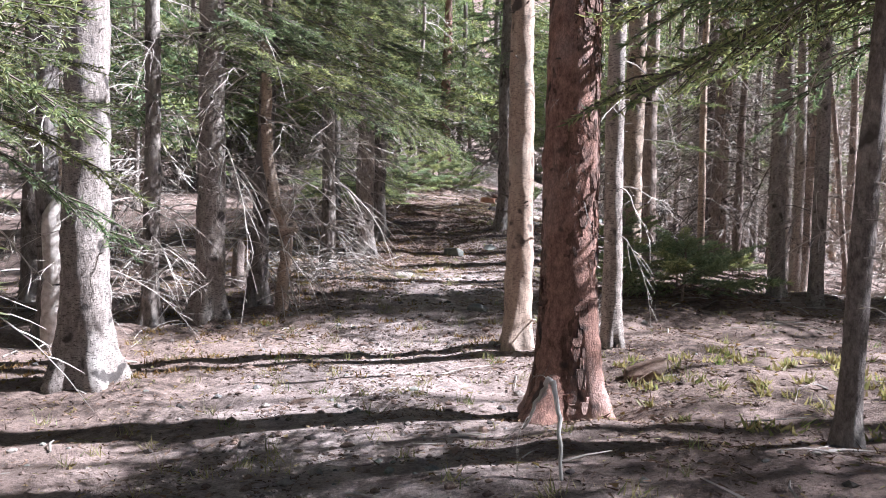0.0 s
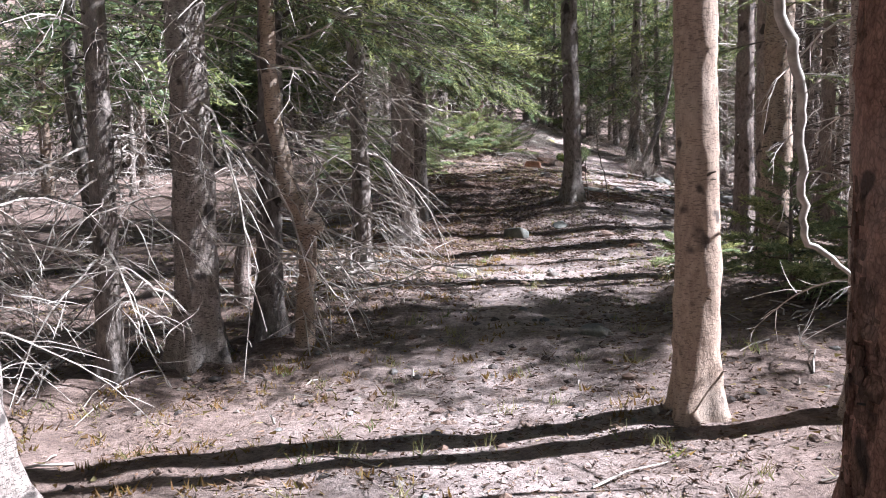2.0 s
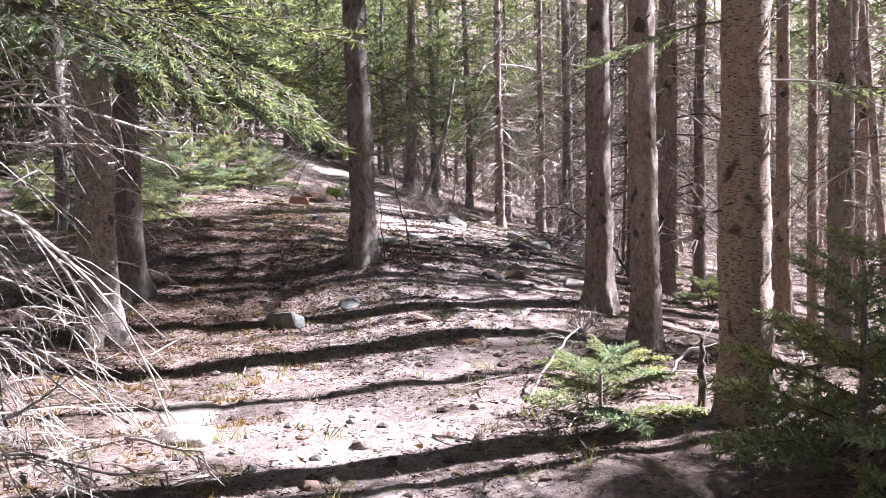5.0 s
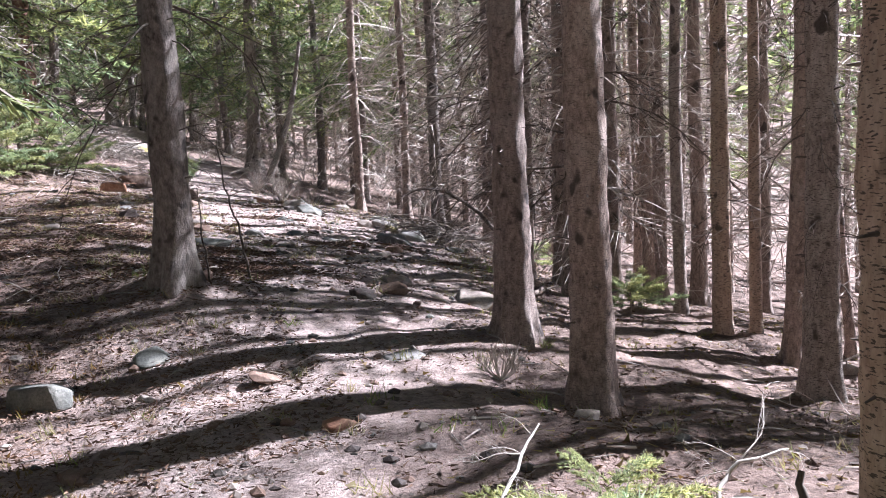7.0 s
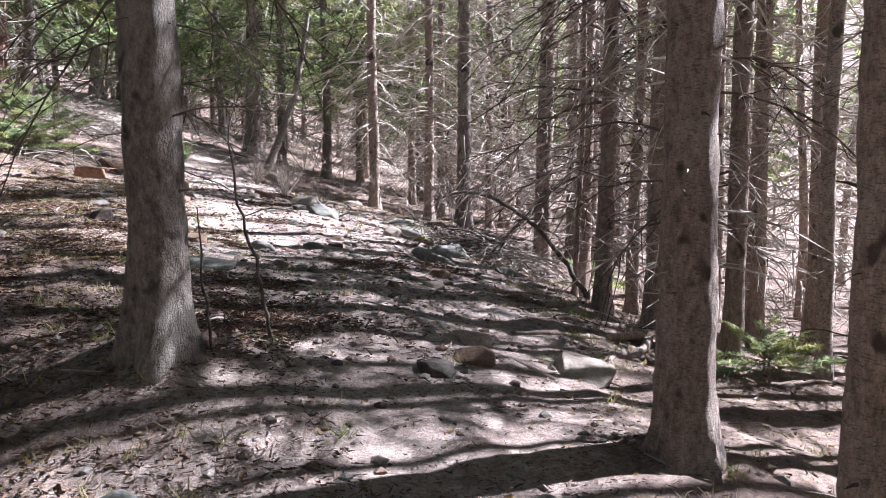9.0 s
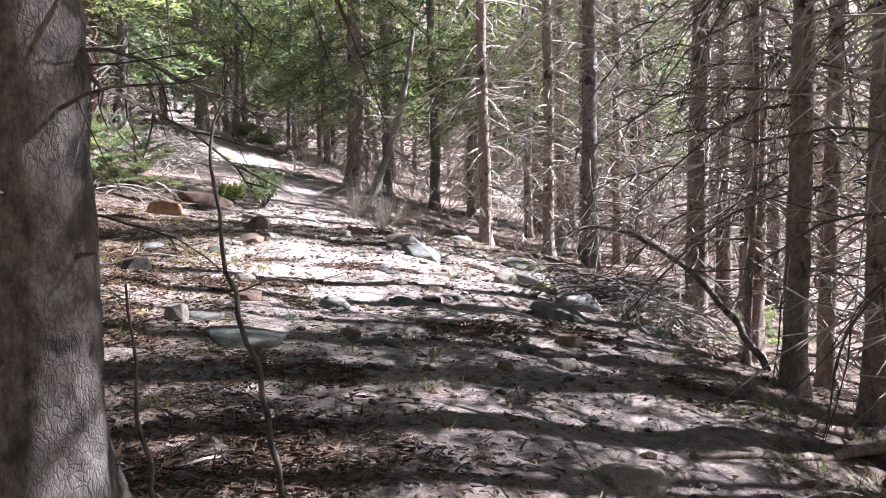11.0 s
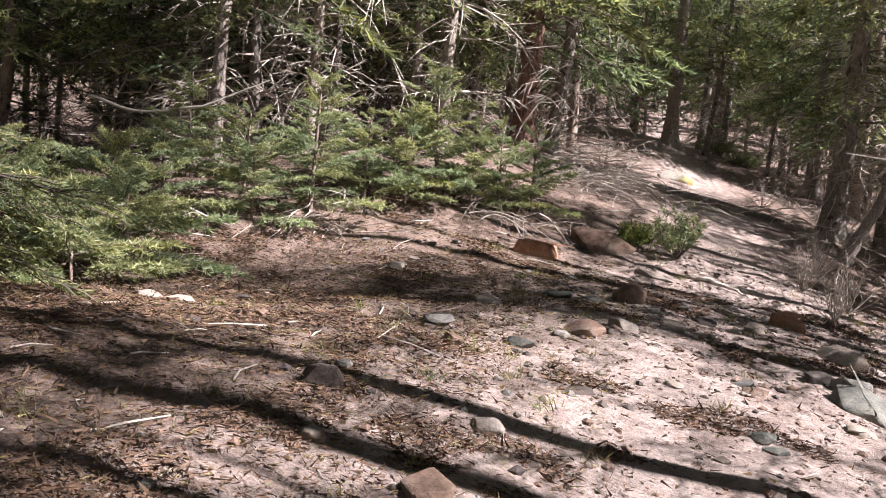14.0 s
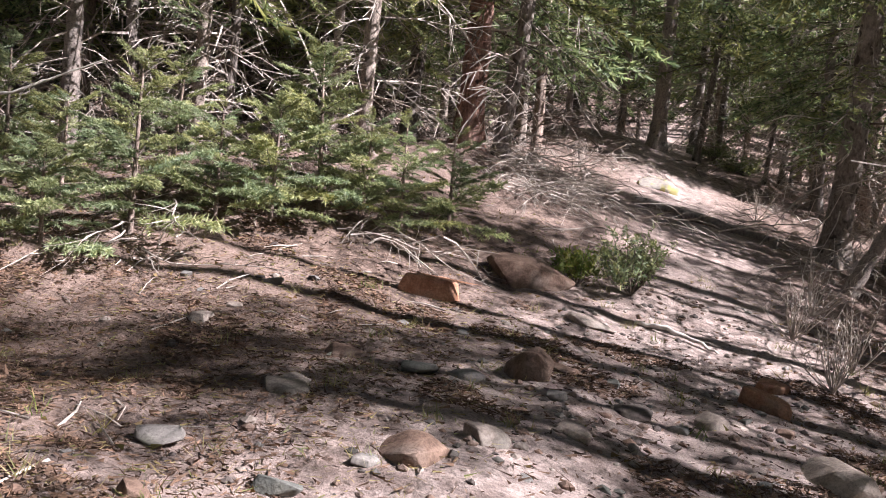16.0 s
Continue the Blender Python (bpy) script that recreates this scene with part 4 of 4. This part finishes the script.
leafy_bush(2.4, 26.05, 0.62, 0.46, 26, NEEDLE_SAP, "rounded bright green bush beside a flat stone", 24)
leafy_bush(1.95, 25.85, 0.32, 0.3, 14, GRASS_GREEN, "small yellow-green bush beside a flat stone", 30)
for x, y in ((3.77, 40.10), (3.07, 41.00)):
    leafy_bush(x, y, 0.45, 0.75, 44, NEEDLE, "low dark green juniper bush beside the trail", 34)
for x, y, h, r in ((3.94, 24.92, 0.65, 0.35), (4.21, 25.83, 0.7, 0.4), (3.8, 26.44, 0.6, 0.35), (4.11, 27.81, 0.8, 0.5), (4.33, 24.14, 0.4, 0.3), (2.65, 13.5, 0.25, 0.18), (6.82, 34.48, 0.9, 0.7), (7.44, 35.47, 0.8, 0.8), (5.03, 32.39, 0.8, 0.6), (5.98, 33.58, 0.8, 0.6), (0.68, 34.45, 0.6, 0.5), (3.91, 34.8, 0.6, 0.6)):
    leafy_bush(x, y, h, r, 18, DEAD, "leafless shrub of thin grey twigs beside the trail", 0)


# ---- dead wood ----
def strip(name, points, radii, mat, label, category, twigs=0, twig_len=0.4, seed=0, sides=7, twig_mat=None):
    """A bent dead stem lying or standing free, with dead side branches."""
    rng = np.random.default_rng(seed)
    pts = np.array([(x, y, ground_z(x, y) + h) for x, y, h in points])
    k = np.linspace(0, len(pts) - 1, len(pts) * 4)
    i = np.arange(len(pts))
    path = np.stack([np.interp(k, i, pts[:, c]) for c in range(3)], 1)
    path[1:-1] = (path[:-2] + 2 * path[1:-1] + path[2:]) / 4
    path[1:-1] += rng.normal(size=(len(path) - 2, 3)) * 0.006
    rad = np.interp(k, i, radii)
    base = path[0].copy()
    top = tagged(new(name), label, category)
    top.location = base
    v, f = tube(path - base, rad, sides)
    part("stem", make_mesh("stem", v, f, [mat], True), top)
    for t in range(twigs):
        b = part("branch", BRANCH_MESHES[int(rng.integers(5)) + (0 if (twig_mat or mat) in (DEAD, DEAD_PALE) else 5)], top)
        o = path[int(len(path) * rng.uniform(0.3, 1.0)) - 1] - base
        s = twig_len * rng.uniform(0.6, 1.3)
        b.location, b.scale = o, (s, s, s)
        b.rotation_euler = (rng.uniform(-1.5, 1.5), rng.uniform(-0.8, 0.3), rng.uniform(0, 6.28))
    return top


strip("fallen_tree", [(5.53, 18.57, 0.0), (5.47, 18.92, 0.32), (5.39, 19.42, 0.62), (5.24, 20.02, 0.78), (5.04, 20.52, 0.72), (4.84, 20.92, 0.5)], [0.03, 0.028, 0.025, 0.022, 0.016, 0.007], DEAD_DARK,
      "thin bowed dead tree with a dark twiggy crown", "fallen tree", 46, 0.5, 3, 8, DEAD_DARK)
strip("dead_sapling", [(1.55, 15.42, -0.02), (1.5, 15.44, 0.3), (1.42, 15.48, 0.62), (1.38, 15.52, 0.95), (1.44, 15.57, 1.25)], [0.010, 0.009, 0.007, 0.005, 0.002], DEAD_DARK, "thin dark dead sapling with forked bare twigs", "dead sapling", 6, 0.28, 4)
strip("dead_sapling", [(1.22, 15.17, -0.02), (1.19, 15.17, 0.3), (1.17, 15.15, 0.65)], [0.008, 0.006, 0.003], DEAD_DARK, "thin dark dead sapling with bare twigs", "dead sapling", 5, 0.35, 5)
strip("broken_branch", [(0.61, 3.54, -0.02), (0.61, 3.6, 0.17), (0.6, 3.68, 0.36), (0.57, 3.72, 0.39), (0.53, 3.75, 0.31), (0.47, 3.77, 0.18)], [0.008, 0.009, 0.012, 0.012, 0.009, 0.006], DEAD_PALE, "bleached broken branch bent over like a hook", "branch", 2, 0.25, 6)
strip("broken_branch", [(1.35, 11.16, 0.02), (1.5, 11.31, 0.14), (1.7, 11.46, 0.26), (1.85, 11.61, 0.28)], [0.009, 0.008, 0.006, 0.003], DEAD_PALE, "bleached branched stick among low fir boughs", "branch", 6, 0.25, 7)
strip("broken_branch", [(2.19, 11.11, 0.03), (2.34, 11.16, 0.15), (2.54, 11.11, 0.2)], [0.01, 0.008, 0.004], DEAD_PALE, "bleached branched stick on the ground", "branch", 6, 0.3, 8)
strip("stake", [(2.17, 10.68, -0.02), (2.17, 10.69, 0.2), (2.18, 10.7, 0.36)], [0.024, 0.02, 0.01], DEAD_DARK, "short dark broken stub standing in litter", "stump", 0, 0.3, 9)
strip("stump", [(-2.26, 9.56, -0.1), (-2.26, 9.56, 0.2), (-2.25, 9.57, 0.45), (-2.23, 9.59, 0.5)], [0.085, 0.07, 0.06, 0.02], BARK_BROWN, "pale broken stump with splintered top", "stump", 3, 0.3, 10, 10)
strip("stump", [(-3.31, 7.39, -0.1), (-3.31, 7.41, 0.5), (-3.33, 7.44, 1.1), (-3.26, 7.49, 1.35)], [0.12, 0.1, 0.09, 0.03], DEAD, "grey broken trunk with weathered wood", "stump", 6, 0.5, 11, 10)
# bent little tree with a round swelling halfway up
burl = strip("burled_tree", [(-1.56, 8.46, -0.1), (-1.53, 8.43, 0.35), (-1.48, 8.37, 0.7), (-1.5, 8.35, 0.86), (-1.62, 8.39, 1.05), (-1.7, 8.43, 1.5), (-1.72, 8.43, 2.3), (-1.7, 8.41, 4.5)], [0.075, 0.06, 0.058, 0.06, 0.06, 0.055, 0.05, 0.02], BARK_TAN,
             "crooked little tree with a round burl", "tree", 12, 0.8, 12, 12, DEAD)
bm = bmesh.new()
bmesh.ops.create_icosphere(bm, subdivisions=3, radius=0.1)
for vt in bm.verts:
    vt.co *= 1 + 0.12 * math.sin(30 * vt.co.x + 2) * math.sin(26 * vt.co.y) - 0.15 * (vt.co.z > 0.02)
me = bpy.data.meshes.new("burl")
bm.to_mesh(me)
bm.free()
me.materials.append(BARK_TAN)
knob = part("burl", me, burl, "round tan burl")
knob.location = (0.09, -0.1, 1.25 - burl.location.z)


def pile(x, y, n, reach, dark, label, seed):
    """A heap of dead branches, each a part."""
    rng = np.random.default_rng(seed)
    top = tagged(new("branch_pile"), label, "branches")
    top.location = (x, y, ground_z(x, y))
    for k in range(n):
        b = part("branch", BRANCH_MESHES[int(rng.integers(5)) + (5 if dark else 0)], top)
        px, py = rng.normal(0, reach * 0.45, 2)
        b.location = (px, py, ground_z(x + px, y + py) - ground_z(x, y) + rng.uniform(0.05, 0.3))
        s = rng.uniform(0.5, 1.1)
        b.rotation_euler, b.scale = (rng.uniform(-1.5, 1.5), rng.uniform(-0.25, 0.2), rng.uniform(0, 6.28)), (s, s, s)


pile(0.99, 29.71, 34, 1.0, False, "heap of grey dead branches on the slope", 1)
pile(0.29, 31.95, 20, 1.0, False, "heap of grey dead branches on the slope", 2)
pile(-1.75, 9.56, 22, 0.8, False, "tangle of bare dead branches between trunks", 3)
pile(-1.34, 10.29, 26, 0.8, False, "tangle of bare dead branches between trunks", 4)
pile(-3.11, 8.48, 12, 0.6, False, "tangle of bare dead branches between trunks", 5)
pile(0.85, 28.82, 55, 0.8, False, "heap of grey dead branches on the slope", 61)
pile(1.45, 29.49, 55, 0.8, False, "heap of grey dead branches on the slope", 62)
pile(0.97, 30.02, 55, 0.8, False, "heap of grey dead branches on the slope", 63)
pile(5.1, 20.35, 120, 0.6, True, "dark twiggy brush against the tree feet", 7)
pile(5.3, 19.7, 60, 0.5, False, "grey twiggy brush against the tree feet", 6)
pile(4.49, 29, 16, 0.7, False, "pale dead twigs round an old tree foot", 8)
pile(0.41, 25.06, 10, 0.5, False, "thin dead twigs under the saplings", 9)
pile(-0.96, 24.1, 12, 0.7, False, "thin dead twigs under the saplings", 10)
for k, (x, y) in enumerate(((-0.17, 32.88), (1.13, 35.46), (-1.04, 30.61), (3.94, 32), (5.14, 31.19), (-2.45, 27.56), (-5.08, 28.34), (-1.46, 26.51), (3.35, 37.5), (0.25, 37.8), (-3.86, 25.59), (-5.66, 25.12))):
    pile(x, y, 16, 0.9, k % 3 == 2, "grey dead brush under the trees", 30 + k)
strip("low_stem", [(1.95, 31.69, 0.03), (2.55, 31.49, 0.04), (3.25, 31.24, 0.04), (3.85, 30.99, 0.02)], [0.08, 0.085, 0.08, 0.06], BARK_GREY, "grey-barked stem laid low across the slope", "log", 3, 0.4, 14, 12, DEAD_DARK)
strip("leaning_trunk", [(4.72, 29.59, -0.1), (4.84, 29.59, 0.35), (5.07, 29.64, 0.9), (5.42, 29.69, 2.0), (5.72, 29.74, 3.6)], [0.12, 0.085, 0.075, 0.065, 0.04], BARK_PALE, "pale twisted dead trunk leaning from an old foot", "tree", 10, 0.8, 15, 12, DEAD)
strip("dead_branch", [(-3.97, 23.98, 1.0), (-3.47, 24.18, 0.85), (-2.87, 24.48, 0.9), (-2.27, 24.88, 1.15)], [0.02, 0.018, 0.014, 0.006], DEAD_PALE, "bleached arching branch across the saplings", "branch", 6, 0.5, 16)
strip("dead_branch", [(-2.86, 22.35, 0.05), (-2.46, 22.55, 0.3), (-1.96, 22.75, 0.34), (-1.56, 22.95, 0.2)], [0.014, 0.012, 0.01, 0.004], DEAD_PALE, "bleached branch lying on low fir boughs", "branch", 6, 0.4, 17)
strip("dead_branch", [(0.77, 6.1, 1.92), (0.83, 6.12, 1.68), (0.88, 6.14, 1.54), (0.89, 6.16, 1.35), (0.9, 6.18, 1.13), (0.92, 6.2, 0.94), (1.05, 6.22, 0.82), (1.2, 6.24, 0.68)], [0.022, 0.022, 0.02, 0.018, 0.017, 0.014, 0.011, 0.006], DEAD_MID, "crooked grey dead limb arching down beside the trail", "branch", 5, 0.35, 18, 7, DEAD)
for k, pts in enumerate(([(4.6, 16.45, 0.04), (4.1, 16.25, 0.01), (3.6, 16.1, 0.005), (3.1, 16.15, -0.02)], [(4.6, 16.35, 0.03), (4.2, 15.95, 0.005), (3.8, 15.7, 0.01), (3.5, 15.35, -0.02)], [(4.55, 16.6, 0.03), (4.0, 16.7, 0.0), (3.5, 16.6, -0.02)])):
    strip("tree_root", pts, [0.035, 0.024, 0.018, 0.008][:len(pts)], BARK_BROWN, "bare weathered root running over the trail edge", "root", 0, 0.2, 50 + k, 8)
strip("tree_root", [(2.5, 25.33, 0.02), (2.75, 25.28, 0.05), (3, 25.23, 0.04), (3.15, 25.18, 0.01)], [0.016, 0.02, 0.016, 0.008], DEAD_PALE, "pale bare root lying across the trail edge", "root", 2, 0.2, 19)


# ---- litter ----
def strewn(n, seed, xs, ys, weight):
    """Places on the ground, picked by a weight between 0 and 1."""
    rng = np.random.default_rng(seed)
    x, y = rng.uniform(*xs, n * 4), rng.uniform(*ys, n * 4)
    ok = rng.random(n * 4) < weight(x, y)
    x, y = x[ok][:n], y[ok][:n]
    return np.stack([x, y, height(x, y)], 1), rng


def off_trail(x, y):
    return 1 - 0.8 * trail_weight(x, y)


def anywhere(x, y):
    return np.full(np.shape(x), 0.8)


def litter_chips(n, seed, name, mat, long, wide, label, weight, lift=0.008, xs=(-5, 8), ys=(1.5, 28)):
    p, rng = strewn(n, seed, xs, ys, weight)
    k = len(p)
    w = np.stack([rng.normal(size=k), rng.normal(size=k), rng.uniform(-0.25, 0.35, k)], 1)
    w /= np.linalg.norm(w, axis=1, keepdims=True)
    p[:, 2] += lift
    v, f = blades(p, w, long * rng.uniform(0.4, 1.5, k), wide * rng.uniform(0.5, 1.5, k), rng)
    tagged(new(name, make_mesh(name, v, f, [mat])), label, "litter", kind="stuff")


litter_chips(42000, 1, "needle_litter", LITTER, 0.045, 0.009, "dark fallen needles and bark crumbs on the soil", off_trail)
litter_chips(18000, 2, "straw_litter", GRASS_DRY, 0.05, 0.006, "dry straw-coloured needles and grass on the soil", off_trail)
litter_chips(9000, 3, "leaf_litter", LEAF_DRY, 0.035, 0.022, "small dry yellow and brown leaves on the soil", off_trail)

litter_chips(26000, 4, "needle_litter", LITTER, 0.042, 0.009, "dark bark and needle litter in the clearing", anywhere, 0.01, (-2.5, 1.6), (17.5, 23.5))
litter_chips(9000, 5, "straw_litter", GRASS_DRY, 0.05, 0.005, "dry straw on the clearing floor", anywhere, 0.012, (-2.5, 2.2), (17.5, 24.5))
litter_chips(20000, 6, "needle_litter", LITTER, 0.042, 0.009, "dark needle litter on the shaded mound", anywhere, 0.01, (-1.8, 1.6), (12.6, 17.5))


def patchy(x, y):
    return np.where(lumps(x, y, 1.4) + 0.6 * lumps(x, y, 3.4) > 0.28, 0.95, 0.04)


litter_chips(60000, 7, "needle_litter", LITTER, 0.05, 0.01, "drifts of dark bark crumbs and needles on the clearing floor", patchy, 0.008, (-2.2, 4.2), (16.5, 25))
litter_chips(26000, 8, "needle_litter", LITTER, 0.036, 0.008, "drifts of dark needles beside the trail", patchy, 0.008, (-2.2, 4), (3, 16.5))

def mulch(x, y):
    return 0.9 * np.exp(-(((x - 1.3) / 0.75) ** 2 + ((y - 15.8) / 0.5) ** 2)) * np.where(lumps(x, y, 3.4) > -0.2, 1, 0.25)


litter_chips(16000, 9, "needle_litter", LITTER, 0.05, 0.011, "dark bark mulch beside the mound", mulch, 0.01, (-0.6, 3.2), (14.4, 17.2))

PEBBLE = []
for k in range(4):
    bm = bmesh.new()
    bmesh.ops.create_icosphere(bm, subdivisions=1, radius=1)
    prng = np.random.default_rng(90 + k)
    pv = np.array([vt.co for vt in bm.verts]) * prng.uniform(0.6, 1.15, (len(bm.verts), 1)) * np.array([1, 0.8, 0.55])
    PEBBLE.append((pv, np.array([[c.index for c in fc.verts] for fc in bm.faces])))
    bm.free()
for colour, seed, n in (("pale", 1, 1900), ("brown", 2, 2200), ("dark", 3, 1700), ("grey", 4, 1200)):
    p, rng = strewn(n, 40 + seed, (-3, 6), (2, 27), lambda x, y: 0.12 + 0.8 * trail_weight(x, y))
    out = []
    for o in p:
        s = 0.007 + 0.045 * rng.random() ** 4
        out.append(lay(PEBBLE[int(rng.integers(4))], (turn(rng.uniform(0, 6.28), 0), o), s))
    tagged(new("pebbles", make_mesh("pebbles", *merge(out), [STONES[colour]])), colour + " pebbles scattered over the trail", "gravel", kind="stuff")

p, rng = strewn(5200, 55, (-4, 7), (2, 27), anywhere)
out = [lay(PEBBLE[int(rng.integers(4))], (turn(rng.uniform(0, 6.28), 0), o), 0.012 + 0.035 * rng.random() ** 3) for o in p]
tagged(new("soil_clods", make_mesh("soil_clods", *merge(out), [SOIL])), "brown crumbs and clods of dry soil", "soil", kind="stuff")

p, rng = strewn(1100, 51, (-5, 8), (2, 28), off_trail)
out = []
for o in p:
    ln, az = rng.uniform(0.06, 0.4), rng.uniform(0, 6.28)
    d = np.array([math.cos(az), math.sin(az), 0]) * ln
    e = o + d
    e[2] = ground_z(e[0], e[1]) + rng.uniform(0.005, 0.03)
    mid = (o + e) / 2 + np.array([rng.normal() * 0.02, rng.normal() * 0.02, 0.012])
    out.append(tube(np.stack([o + [0, 0, 0.006], mid, e]), np.array([0.005, 0.004, 0.002]) * rng.uniform(0.6, 1.7), 4))
tagged(new("fallen_sticks", make_mesh("fallen_sticks", *merge(out), [DEAD_MID])), "small grey sticks lying on the forest floor", "sticks", kind="stuff")

p, rng = strewn(420, 52, (-14, 16), (6, 46), lambda x, y: (1 - trail_weight(x, y)) * np.where((x > -3) & (x < 6) & (y < 27), 0.06, 0.9))
out = [lay(DEADS[int(rng.integers(5))], (turn(rng.uniform(0, 6.28), rng.uniform(0, 0.5), rng.uniform(-1.5, 1.5)), o + [0, 0, 0.12]), rng.uniform(0.6, 1.6)) for o in p]
tagged(new("fallen_branches", make_mesh("fallen_branches", *merge(out), [DEAD])), "bare grey branches fallen under the trees", "branches", kind="stuff")


def tufts(n, seed, name, mat, high, blades_n, xs, ys, weight, label, wide=0.006):
    p, rng = strewn(n, seed, xs, ys, weight)
    roots = np.repeat(p, blades_n, 0) + rng.normal(size=(len(p) * blades_n, 3)) * np.array([0.035, 0.035, 0])
    w = rng.normal(size=roots.shape) * np.array([0.5, 0.5, 0.1]) + np.array([0, 0, 0.8])
    w /= np.linalg.norm(w, axis=1, keepdims=True)
    k = len(roots)
    v, f = blades(roots, w, high * rng.uniform(0.4, 1.3, k), np.full(k, wide), rng)
    tagged(new(name, make_mesh(name, v, f, [mat])), label, "grass", kind="stuff")


def verge(x, y):
    t = trail_weight(x, y)
    return 0.15 + 3.0 * t * (1 - t)


tufts(420, 61, "dry_grass", GRASS_DRY, 0.09, 16, (-4, 6), (2, 28), verge, "short dry grass tufts along the trail")
tufts(60, 62, "green_grass", GRASS_GREEN, 0.09, 14, (-3, 5), (3, 27), verge, "thin green grass tufts along the trail")
tufts(520, 63, "herbs", LEAF_DRY, 0.045, 12, (-3.2, 0.5), (6, 15), lambda x, y: (1 - trail_weight(x, y)) * 0.9, "low yellowing herbs beside the trail", 0.014)
tufts(70, 64, "herbs", GRASS_DRY, 0.07, 16, (1.3, 3.0), (4.2, 6.5), lambda x, y: np.full(np.shape(x), 0.8), "low yellow-green herbs beneath the trees", 0.02)
